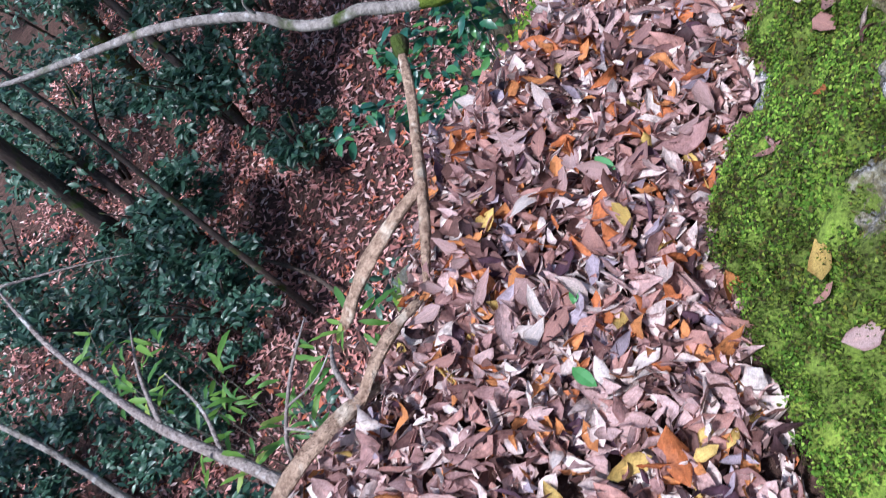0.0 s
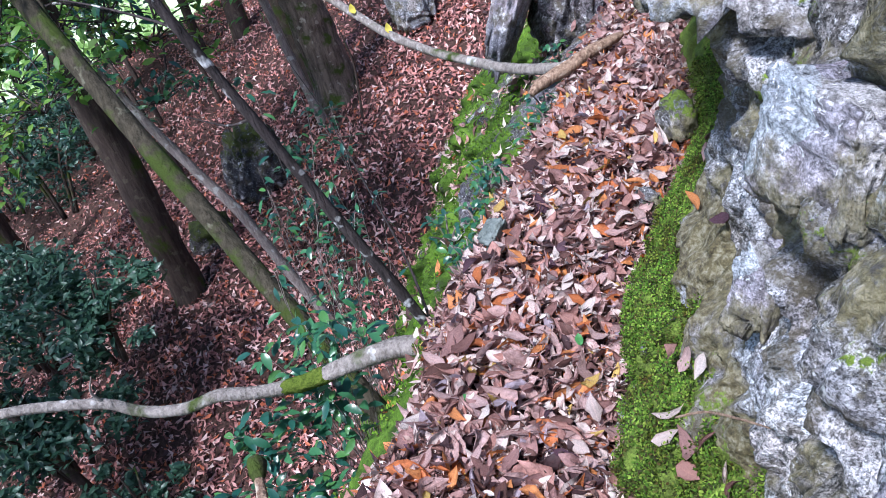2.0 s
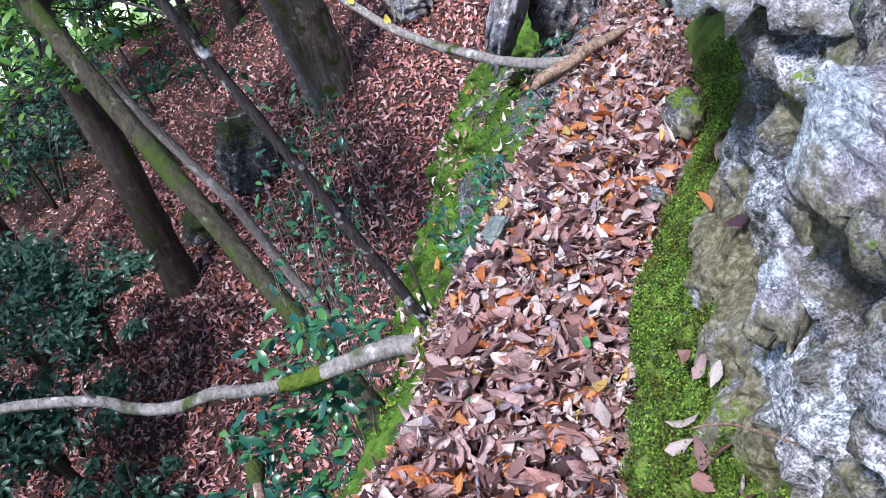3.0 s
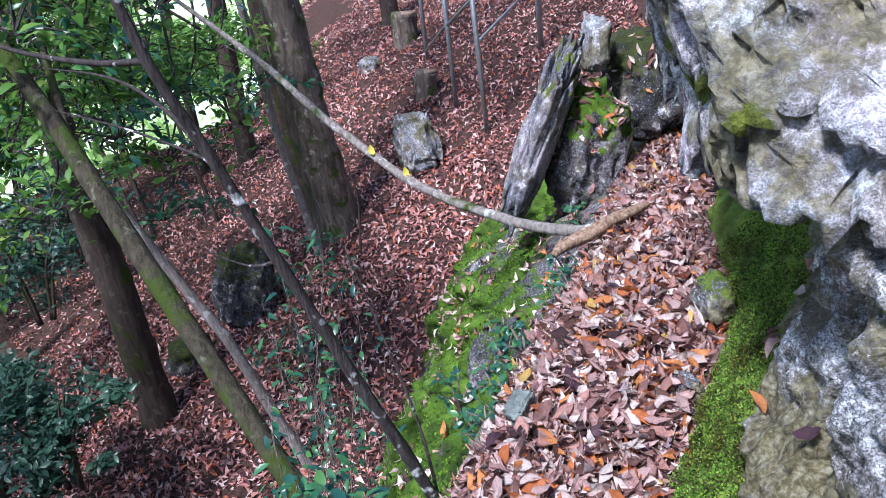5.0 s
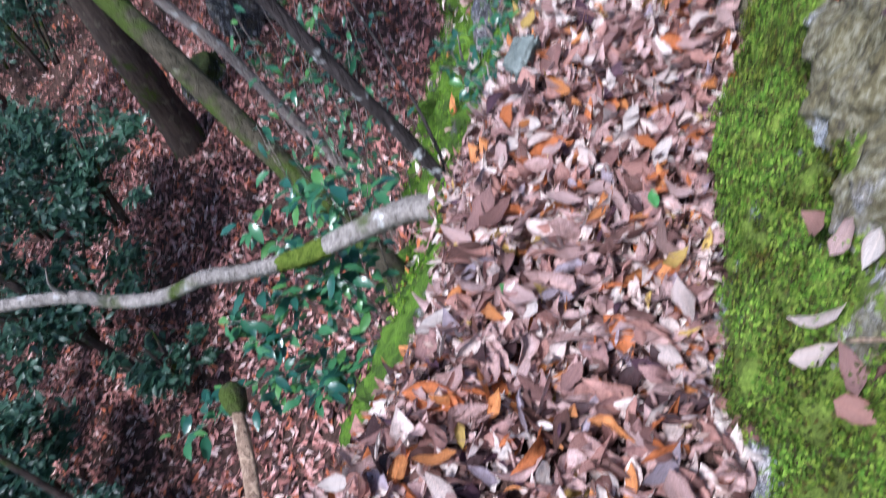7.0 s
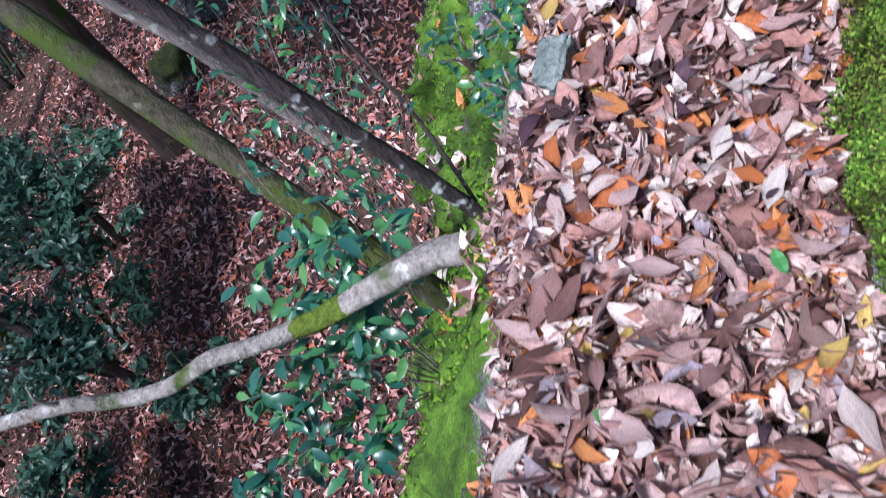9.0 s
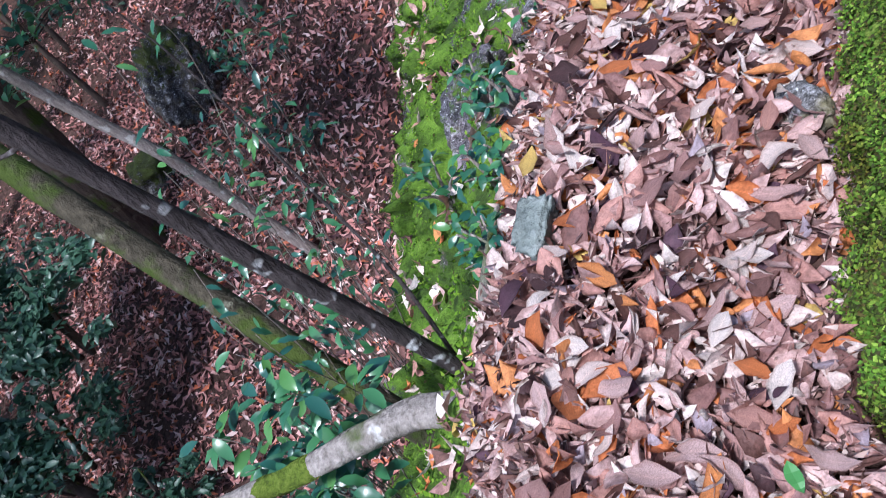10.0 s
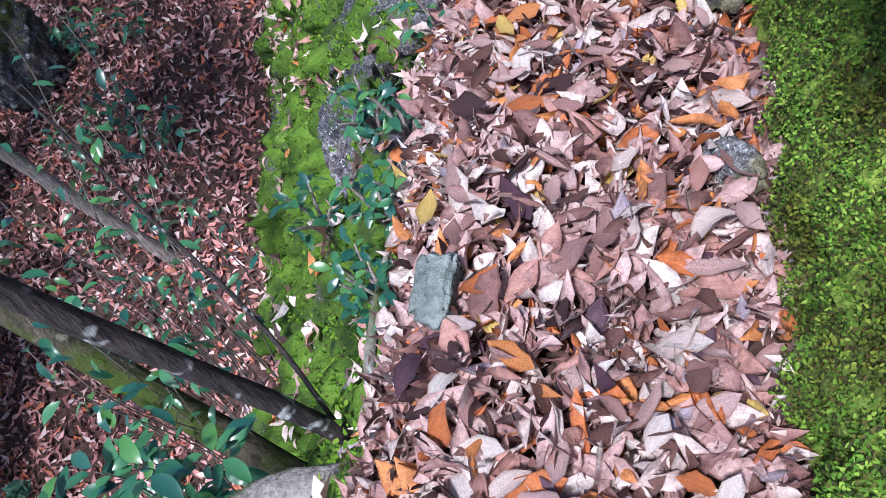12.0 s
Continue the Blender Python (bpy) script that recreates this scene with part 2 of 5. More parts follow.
M_OLD = rock_material("weathered_brown_rock", ((0.05, 0.06, 0.012), (0.10, 0.13, 0.02), (0.17, 0.20, 0.03)), 0.5, 0.85)
M_PALE = bark_material("pale_bark", (0.13, 0.11, 0.10), (0.32, 0.28, 0.26), (0.52, 0.50, 0.49), 0.22, 55)
M_MOSSBARK = bark_material("mossy_bark", (0.025, 0.022, 0.015), (0.085, 0.07, 0.05), (0.16, 0.15, 0.11), 0.4)
# Limestone copy with shade painted in: far darker base, dull moss.
M_SHADEROCK = rock_material("shade_dark_rock", ((0.02, 0.025, 0.008), (0.04, 0.05, 0.01), (0.06, 0.075, 0.015)), 0.8, 0.22)
M_DARKBARK = bark_material("dark_bark", (0.025, 0.02, 0.02), (0.075, 0.06, 0.06), (0.55, 0.54, 0.54), 0.0, 60)
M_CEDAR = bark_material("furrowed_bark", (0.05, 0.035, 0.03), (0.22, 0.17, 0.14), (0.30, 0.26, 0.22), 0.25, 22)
# Darker twin of the furrowed bark, with the wood's shade in its colours.
M_DEEP = bark_material("shade_painted_bark", (0.035, 0.025, 0.022), (0.09, 0.065, 0.055), (0.11, 0.09, 0.07), 0.2, 26)
M_DEAD = bark_material("dead_wood", (0.12, 0.065, 0.045), (0.42, 0.29, 0.21), (0.54, 0.43, 0.34), 0.0, 70)
M_TWIG = bark_material("grey_twig", (0.16, 0.12, 0.11), (0.36, 0.30, 0.28), (0.5, 0.46, 0.44), 0.0, 80)
M_STEEL, nts, bs = material("galvanised_steel", 0.45, 0.5)
bs.inputs["Metallic"].default_value = 0.6
nts.links.new(ramp(nts, noise_tex(nts, 30, 4), [(0.3, (0.20, 0.20, 0.21)), (0.7, (0.34, 0.34, 0.36))]), bs.inputs["Base Color"])
# Sunlight on the far valley is painted in: these colours give off light.
M_GLOW, ntg, bg = material("glowing_sunlit_distance", 1.0, 0.0)
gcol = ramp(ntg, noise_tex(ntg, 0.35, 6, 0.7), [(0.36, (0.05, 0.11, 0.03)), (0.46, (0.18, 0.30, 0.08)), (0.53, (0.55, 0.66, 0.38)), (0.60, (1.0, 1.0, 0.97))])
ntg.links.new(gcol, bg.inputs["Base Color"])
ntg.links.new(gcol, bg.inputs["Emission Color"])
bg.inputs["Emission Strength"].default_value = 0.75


# ---------------- builders ----------------
def curve(y, table):
    return float(np.interp(y, [a for a, _ in table], [b for _, b in table]))


LEFT = [(-3, -0.9), (0.2, -0.68), (0.32, -0.6), (0.48, -0.49), (0.59, -0.43), (0.71, -0.41), (1.04, -0.42), (1.13, -0.34), (1.22, -0.29), (1.31, -0.23), (1.43, -0.18),
        (1.58, -0.14), (1.74, -0.11), (1.84, -0.07), (1.96, -0.01), (2.1, 0.04), (2.3, 0.14), (2.5, 0.22), (2.8, 0.36), (3.2, 0.48), (3.8, 0.72), (4.6, 1.1), (7, 2.2)]
RIGHT = [(-3, 0.55), (-0.4, 0.32), (0.0, 0.24), (0.32, 0.15), (0.41, 0.12), (0.5, 0.10), (0.64, 0.08), (0.78, 0.075), (0.86, 0.11), (1.01, 0.15), (1.2, 0.18), (1.29, 0.21), (1.43, 0.23),
         (1.51, 0.26), (1.6, 0.30), (1.69, 0.35), (1.82, 0.42), (1.9, 0.48), (2.02, 0.54), (2.11, 0.57), (2.3, 0.63), (2.5, 0.70), (2.8, 0.76), (3.24, 0.93), (3.8, 1.2), (4.6, 1.7), (7, 3.0)]
FOOT = [(-4, -1.7), (0.5, -1.4), (2.5, -1.1), (3.5, -0.98), (4.1, -0.93), (4.8, -0.78), (5.6, -0.62), (6.2, -0.35), (7, 0.5), (9, 2.2)]


def fbm(x, y, z, octaves=4):
    return noise.fractal(Vector((x, y, z)), 0.9, 2.1, octaves)


def slope(x, y):
    """Height of the natural hillside."""
    z = -2.59 + 0.37 * max(x, -5.0) + 0.22 * min(x + 5.0, 0.0) + 0.18 * min(max(y, -6.0), 19.0)
    u = x - curve(min(y, 7.0), RIGHT)
    if u > 0.7:
        z += (2.62 + 0.5 * (u - 1.2) - z) * min(1.0, (u - 0.7) / 0.5)
    z = min(z, 14.0)
    z -= 0.5 * max(0.0, y - 13.0) * min(1.0, max(0.0, (-3.2 - x) / 2.0))
    z -= 0.35 * max(0.0, -13.0 - x)
    near = max(0.0, 1 - abs(x + 2) / 18)
    return max(z, -30 + 0.02 * x) + near * (0.22 * fbm(x * 0.35, y * 0.35, 1.3) + 0.05 * fbm(x * 1.7, y * 1.7, 4.0))


def facets(p, scale, seed):
    """Blocky offsets, one to each cell of broken rock, and the depth of the cracks between cells."""
    d, pts = noise.voronoi(Vector((p[0] * scale + seed, p[1] * scale, p[2] * scale)))
    q = pts[0]
    h = math.sin(q.x * 12.9 + q.y * 78.2 + q.z * 37.7) * 43758.5
    return (h - math.floor(h)) - 0.5, max(0.0, 1 - (d[1] - d[0]) / 0.14)


def mesh_object(name, verts, faces, mat, parent=None, smooth=True, label=""):
    me = bpy.data.meshes.new(name)
    me.from_pydata(verts, [], faces)
    me.materials.append(mat)
    if smooth:
        me.polygons.foreach_set("use_smooth", [True] * len(me.polygons))
    me.update()
    ob = new(name, me)
    if parent:
        ob.parent = parent
    if label:
        tagged(ob, label)
    return ob


def part(name, bm, mat, parent=None, label="", smooth=True):
    me = bpy.data.meshes.new(name)
    bm.to_mesh(me)
    bm.free()
    me.materials.append(mat)
    if smooth:
        me.polygons.foreach_set("use_smooth", [True] * len(me.polygons))
    ob = new(name, me)
    if parent:
        ob.parent = parent
    if label:
        tagged(ob, label)
    return ob


def thing(name, label, category, at=(0, 0, 0), group="", kind=""):
    ob = new(name)
    ob.location = at
    ob.empty_display_size = 0.1
    return tagged(ob, label, category, group, kind)


def spline(pts, steps=6):
    """Points of a smooth line (Catmull-Rom) with radius as the fourth number."""
    p = [np.array(q, float) for q in pts]
    p = [2 * p[0] - p[1], *p, 2 * p[-1] - p[-2]]
    out = []
    for k in range(1, len(p) - 2):
        for j in range(steps):
            u = j / steps
            out.append(0.5 * (2 * p[k] + (p[k + 1] - p[k - 1]) * u + (2 * p[k - 1] - 5 * p[k] + 4 * p[k + 1] - p[k + 2]) * u * u
                              + (3 * p[k] - p[k - 1] - 3 * p[k + 1] + p[k + 2]) * u ** 3))
    out.append(p[-2])
    return out


def tube(bm, pts, sides=10, rough=0.12, seed=0.0, steps=6, smooth_line=True):
    """A tapered, knotty limb through points (x, y, z, radius)."""
    line = spline(pts, steps) if smooth_line else [np.array(q, float) for q in pts]
    rings = []
    side = None
    for k, q in enumerate(line):
        d = Vector(line[min(k + 1, len(line) - 1)][:3] - line[max(k - 1, 0)][:3]).normalized()
        if side is None:
            side = d.orthogonal().normalized()
        side = (side - d * side.dot(d)).normalized()
        up = d.cross(side)
        ring = []
        for j in range(sides):
            a = 2 * math.pi * j / sides
            c = Vector(q[:3])
            n = side * math.cos(a) + up * math.sin(a)
            f = 1 + rough * noise.noise(c * 7 + n * 1.3 + Vector((seed, 0, 0))) + rough * 0.7 * noise.noise(c * 22 + n * 2.5)
            ring.append(bm.verts.new(c + n * max(q[3], 0.0008) * f))
        rings.append(ring)
    for a, b in zip(rings, rings[1:]):
        for j in range(sides):
            bm.faces.new((a[j], a[(j + 1) % sides], b[(j + 1) % sides], b[j]))
    bm.faces.new(rings[0][::-1])
    bm.faces.new(rings[-1])
    return bm


def limb(name, pts, mat, parent=None, label="", sides=10, rough=0.12, steps=6):
    return part(name, tube(bmesh.new(), pts, sides, rough, steps=steps), mat, parent, label)


def leaf_shape(length, width, stations, curl, fold, ragged=0.0, seed=0):
    """Vertices and faces of one curled leaf along +y with a fold at its midrib."""
    rnd = random.Random(seed)
    v, f = [], []
    bend = rnd.uniform(-0.5, 0.5)
    for k in range(stations + 1):
        u = k / stations
        w = width * 0.5 * (math.sin(math.pi * min(1, u ** 0.85)) ** 0.75 if 0 < u < 1 else 0.03)
        w1, w2 = w * (1 + ragged * rnd.uniform(-1, 0.4)), w * (1 + ragged * rnd.uniform(-1, 0.4))
        y = (u - 0.5) * length
        z = curl * length * (u - 0.5) ** 2 * 2
        x0 = bend * 0.12 * length * math.sin(math.pi * u)
        lift = fold * (0.7 + 0.6 * u)
        z += 0.035 * length * rnd.uniform(-1, 1) * (stations > 4)
        v += [(x0 - w1, y, z + lift * w1), (x0, y, z), (x0 + w2, y, z + lift * w2 * rnd.uniform(0.5, 1.2))]
        if k:
            a = 3 * (k - 1)
            f += [(a, a + 1, a + 4, a + 3), (a + 1, a + 2, a + 5, a + 4)]
    return np.array(v), f


def rolled_leaf(length, width, stations, curl, roll, twist, ragged, seed):
    """Vertices and faces of one dry leaf, five across, rolled up along its midrib and twisted."""
    rnd = random.Random(seed)
    v, f = [], []
    bend = rnd.uniform(-0.5, 0.5)
    for k in range(stations + 1):
        u = k / stations
        w = width * 0.5 * (math.sin(math.pi * min(1, u ** 0.85)) ** 0.75 if 0 < u < 1 else 0.03)
        y, zc = (u - 0.5) * length, curl * length * (u - 0.5) ** 2 * 2 + 0.03 * length * rnd.uniform(-1, 1)
        x0, turn, tight = bend * 0.12 * length * math.sin(math.pi * u), twist * (u - 0.5), roll * rnd.uniform(0.7, 1.25)
        for side in (-1.0, -0.5, 0.0, 0.5, 1.0):
            reach = w * side * (1 + (ragged * rnd.uniform(-1, 0.3) if abs(side) == 1 else 0))
            a = tight * abs(side)
            lx, lz = reach * (math.sin(a) / a if abs(a) > 0.05 else 1.0), abs(reach) * ((1 - math.cos(a)) / a if abs(a) > 0.05 else 0.0) + 0.05 * w * rnd.uniform(-1, 1)
            v.append((x0 + lx * math.cos(turn) - lz * math.sin(turn), y, zc + lx * math.sin(turn) + lz * math.cos(turn)))
        if k:
            a = 5 * (k - 1)
            f += [(a + j, a + j + 1, a + j + 6, a + j + 5) for j in range(4)]
    return np.array(v), f


def scatter(name, shapes, places, mat, parent=None, label="", category="", kind="stuff", smooth=True):
    """Joins leaves of the given shapes at the given places (matrix 3x3, position) into one mesh."""
    verts, faces, n = [], [], 0
    for k, (rot, pos) in enumerate(places):
        v, f = shapes[k % len(shapes)]
        verts.append(v @ rot.T + pos)
        faces += [tuple(i + n for i in q) for q in f]
        n += len(v)
    ob = mesh_object(name, np.concatenate(verts).tolist(), faces, mat, parent, smooth)
    if len(shapes[0][0]) % 5 == 0 and len(shapes[0][0]) > 5:
        paint(ob, np.tile([1.0, 0.5, 0.0, 0.5, 1.0], n // 5), "rib")
    return tagged(ob, label, category, kind=kind)


def turned(normal, spin, tilt_x, tilt_y, size):
    """A 3x3 turn that lays a leaf on a surface with that normal."""
    q = Vector((0, 0, 1)).rotation_difference(Vector(normal))
    m = q.to_matrix() @ Euler((tilt_x, tilt_y, spin), "ZXY").to_matrix()
    return np.array(m) * size


def grid_faces(n, m):
    return [(i * m + j, i * m + j + 1, (i + 1) * m + j + 1, (i + 1) * m + j) for i in range(n - 1) for j in range(m - 1)]


def paint(ob, values, name="moss"):
    a = ob.data.attributes.new(name, "FLOAT", "POINT")
    a.data.foreach_set("value", values)


# ---------------- ground ----------------
def build_ground():
    xs = np.concatenate([np.linspace(-70, -14, 16)[:-1], np.linspace(-14, 4.5, 105)[:-1], np.linspace(4.5, 70, 16)])
    ys = np.concatenate([np.linspace(-70, -5, 16)[:-1], np.linspace(-5, 15, 100)[:-1], np.linspace(15, 75, 18)])
    verts = [(x, y, slope(x, y)) for y in ys for x in xs]
    ob = mesh_object("ground", verts, grid_faces(len(ys), len(xs)), M_SOIL)
    return tagged(ob, "steep woodland hillside of dark soil under leaf litter", "ground", kind="structure")


def trail_height(x, y):
    l, r = curve(y, LEFT), curve(y, RIGHT)
    u = (x - l) / max(r - l, 0.05)
    z = 0.02 * fbm(x * 3, y * 3, 0.5) - 0.05 * max(0.0, 0.18 - u) / 0.18 + 0.02 * max(0.0, u - 0.8)
    return z - 0.04 * max(0.0, y - 2.4)


def build_trail():
    verts = []
    ys = np.linspace(-3, 6.5, 120)
    for y in ys:
        l, r = curve(y, LEFT) - 0.04, curve(y, RIGHT) + 0.12
        for u in np.linspace(0, 1, 16):
            x = l + (r - l) * u
            verts.append((x, y, trail_height(x, y) - 0.012))
    ob = mesh_object("trail", verts, grid_faces(len(ys), 16), M_SOIL)
    return tagged(ob, "narrow level earth footpath covered with dry leaves", "path", kind="structure")


def bank_point(y, v):
    """The rock face that falls from the trail's open side; v runs from the edge (0) to the foot (1)."""
    l, f = curve(y, LEFT), curve(y, FOOT)
    zf = slope(f, y) - 0.15
    x = l + 0.02 + (f - l) * (v ** 0.85)
    z0 = trail_height(l, y) - 0.02
    z = z0 + (zf - z0) * (0.6 * v + 0.4 * v * v)
    k = math.sin(math.pi * min(1, v * 1.02)) ** 0.6 if 0 < v < 0.98 else 0.0
    b1, c1 = facets((x, y, z * 0.6), 3.2, 1.0)
    b2, c2 = facets((x, y, z * 0.5), 9.0, 4.0)
    ridge = noise.noise(Vector((y * 5.0 + 0.6 * z, 1.7, z * 0.5)))
    d = 0.18 * b1 - 0.07 * c1 + 0.07 * b2 - 0.04 * c2 + 0.09 * ridge + 0.13 * fbm(x * 1.6, y * 2.2, z * 0.9) + 0.07 * fbm(x * 6, y * 6, z * 3.2) + 0.10 * abs(noise.noise(Vector((y * 3.1, 3.3, z * 0.8))))
    return Vector((x - d * k, y + 0.04 * k * fbm(y * 4, z * 4, 2.0), z + 0.03 * k * fbm(x * 8, y * 8, z * 8)))


def bank_moss_at(p, v):
    return 0.56 + 0.75 * fbm(p.x * 1.6, p.y * 1.7, p.z * 1.1 + 7) + 0.2 * (v > 0.3) - 0.2 * (v < 0.08)


def build_bank():
    ys, vs = np.concatenate([np.linspace(-3.5, 1.5, 40)[:-1], np.linspace(1.5, 6, 230)[:-1], np.linspace(6, 8, 40)]), np.linspace(0, 1, 90)
    verts, moss = [], []
    for y in ys:
        for v in vs:
            p = bank_point(y, v)
            verts.append(tuple(p))
            moss.append(bank_moss_at(p, v))
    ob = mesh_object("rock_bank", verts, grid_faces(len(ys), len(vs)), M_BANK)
    paint(ob, moss)
    return tagged(ob, "steep mossy limestone face below the path's open side", "rock", kind="structure")


WALL = [(-0.10, -0.10), (0.0, -0.01), (0.035, 0.07), (0.09, 0.13), (0.15, 0.19), (0.20, 0.30), (0.24, 0.42), (0.26, 0.58), (0.25, 0.78), (0.33, 1.15), (0.6, 1.8), (1.3, 2.7)]


def wall_point(y, s):
    """The rock on the path's uphill side; s from 0 (at the path) to 1 (top)."""
    k = s * (len(WALL) - 1)
    i = min(int(k), len(WALL) - 2)
    u = k - i
    off, z = WALL[i][0] * (1 - u) + WALL[i + 1][0] * u, WALL[i][1] * (1 - u) + WALL[i + 1][1] * u
    x = curve(y, RIGHT) + off
    # a dark recess, and the hollow under the overhanging block
    hole = max(0, 1 - ((y - 0.78 - 0.2 * (z - 0.62)) / 0.075) ** 6) * max(0, 1 - ((z - 0.61) / 0.09) ** 6)
    x += 0.28 * hole
    grow = min(1, s * 4)
    rough = 0.05 * fbm(y * 3, z * 3, x * 3) + 0.028 * fbm(y * 10, z * 10, 3.0) + 0.008 * fbm(y * 35, z * 35, 9.0)
    block, crack = facets((x, y, z), 7.0, 2.0)
    block2, crack2 = facets((x, y, z), 19.0, 5.0)
    high = min(1, max(0, (z - 0.22) * 6))
    rough += high * (0.05 * block - 0.018 * crack + 0.016 * block2 - 0.008 * crack2)
    rough += (1 - high) * min(1, s * 8) * (0.014 * fbm(y * 26, z * 26, 4.4) + 0.02 * fbm(y * 9, z * 9, 6.6))
    crag = 0.03 * (0.5 - abs(noise.noise(Vector((y * 4.3, z * 4.3, 8))))) * min(1, max(0, (z - 0.25) * 4))
    return Vector((x - (rough + crag) * (0.35 + 0.65 * grow) + 0.03, y + 0.02 * grow * fbm(z * 6, y * 6, 5.0), z + 0.02 * grow * fbm(y * 7, z * 7, 1.0)))


def wall_moss(p):
    """How thickly moss covers the uphill rock."""
    off = p.x - curve(p.y, RIGHT)
    low = 1.0 - max(0.0, p.z - (0.17 if p.y < 0.9 else 0.12)) / 0.13
    m = 0.15 + 0.75 * low + 0.35 * fbm(p.y * 2.0, p.z * 4, 3.0) + 0.45 * fbm(p.y * 11, p.z * 11, 8.0)
    if p.y < 0.95:
        m += min(1.0, (0.95 - p.y) / 0.3) * (0.45 + 0.5 * fbm(p.y * 6, p.z * 7, 5.5)) * (1 if p.z < 0.5 else 0.3)
    if p.y > 1.45:
        m += min(1.0, (p.y - 1.45) / 0.2) * 0.6 * (p.z < 0.36)
    if p.z < 0.03:
        m -= 0.5
    return max(min(m, 1.2), 0.15 if p.z < 0.3 else 0.20 + 0.45 * fbm(p.y * 3, p.z * 3, 11.0))


def build_wall():
    ys, ss = np.concatenate([np.linspace(-3, 0, 50)[:-1], np.linspace(0, 2.0, 340)[:-1], np.linspace(2.0, 2.7, 60)[:-1], np.linspace(2.7, 4.6, 70)]), np.linspace(0, 1, 190)
    verts, moss, soil = [], [], []
    for y in ys:
        for s in ss:
            p = wall_point(y, s)
            verts.append(tuple(p))
            moss.append(wall_moss(p))
            soil.append(max(0.0, 1.1 - abs(p.z - 0.27) / 0.17) + 0.3 * fbm(p.y * 5, p.z * 5, 2.0) - 0.1)
    ob = mesh_object("rock_wall", verts, [q[::-1] for q in grid_faces(len(ys), len(ss))], M_ROCK)
    paint(ob, moss)
    paint(ob, soil, "soil")
    return tagged(ob, "grey lichen-covered limestone outcrop with a mossy foot beside the path", "rock", kind="structure")


def boulder(name, at, size, turn, mat, label, seed, moss=0.5, detail=4, sharp=0.0):
    bm = bmesh.new()
    bmesh.ops.create_icosphere(bm, subdivisions=detail + 1, radius=1)
    k = 1.0 / max(size)
    for v in bm.verts:
        n = v.co.normalized()
        q = Vector([math.copysign(abs(c) ** (0.5 if sharp else 0.8), c) for c in n])
        b1, c1 = facets(n, 1.6, seed)
        b2, c2 = facets(n, 4.5, seed + 3)
        q *= 1 + 0.16 * fbm(n.x * 1.2 + seed, n.y * 1.2, n.z * 1.2) + 0.30 * b1 - 0.10 * c1 + 0.10 * b2 - 0.04 * c2 + 0.05 * fbm(n.x * 7, n.y * 7 + seed, n.z * 7)
        v.co = Vector((q.x * size[0], q.y * size[1], q.z * size[2]))
    ob = part(name, bm, mat)
    ob.matrix_basis = pose(*at, *turn)
    paint(ob, [moss + 0.5 * n.z + 0.3 * fbm(n.x * 9 + seed, n.y * 9, n.z * 9) for n in (v.co.normalized() for v in ob.data.vertices)])
    return tagged(ob, label, "rock")


def build_overhang():
    """The block that juts out over the path's uphill side."""
    bm = bmesh.new()
    bmesh.ops.create_cube(bm, size=1)
    bmesh.ops.subdivide_edges(bm, edges=bm.edges[:], cuts=62, use_grid_fill=True)
    for v in bm.verts:
        n = v.co * 2
        r = max(abs(n.x), abs(n.y), abs(n.z))
        n = n * (1 - 0.07 * (n.length / r - 1))
        a, b, c = n.x * 0.5 + 0.5, n.y * 0.5 + 0.5, n.z * 0.5 + 0.5
        z = 0.735 + 0.03 * a - 0.03 * b + 1.3 * c
        y = 1.2 - 0.14 * min(1.0, a * 5) + 1.05 * max(0.0, z - 0.76) + 0.75 * b
        x = 0.255 + 0.10 * b + 0.75 * a + 0.03 * math.sin(9 * z) + 0.25 * max(0.0, z - 1.1)
        p = Vector((x, y, z))
        b1, c1 = facets(p, 8.0, 3.0)
        b2, c2 = facets(p, 21.0, 8.0)
        d = 0.012 * fbm(p.x * 5, p.y * 5, p.z * 5) + 0.055 * b1 + 0.045 * c1 + 0.018 * b2 + 0.016 * c2 + 0.005 * fbm(p.x * 24, p.y * 24, p.z * 24) + 0.015
        v.co = p + Vector((0.7 * d, d, 0.5 * d * (1 - c)))
    ob = part("overhanging_rock", bm, M_BLOCK)
    vals = []
    for v in ob.data.vertices:
        p = v.co
        patch = max(0, 1 - ((p.z - 0.885) / 0.03) ** 2) * max(0, 1 - ((p.x - 0.325) / 0.045) ** 2)
        vals.append(0.12 + 0.75 * patch + 0.22 * fbm(p.x * 7, p.y * 7, p.z * 7))
    paint(ob, vals)
    return tagged(ob, "pale lilac-grey limestone block overhanging the path, lichen and moss on it", "rock", kind="structure")


ground = build_ground()
trail = build_trail()
bank = build_bank()
wall = build_wall()
build_overhang()


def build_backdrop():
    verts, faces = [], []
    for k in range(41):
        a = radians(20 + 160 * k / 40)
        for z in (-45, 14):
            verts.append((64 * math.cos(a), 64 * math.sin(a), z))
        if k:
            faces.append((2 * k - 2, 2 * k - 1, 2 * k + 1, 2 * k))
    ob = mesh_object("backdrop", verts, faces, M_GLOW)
    return tagged(ob, "glowing backdrop, sunlight painted into its valley greenery, far beyond the trees", "backdrop", kind="structure")


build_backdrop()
M_SLEEVE = soil_material("branch_moss", [(0.3, (0.035, 0.05, 0.01)), (0.5, (0.10, 0.14, 0.02)), (0.7, (0.17, 0.20, 0.04))], 70)


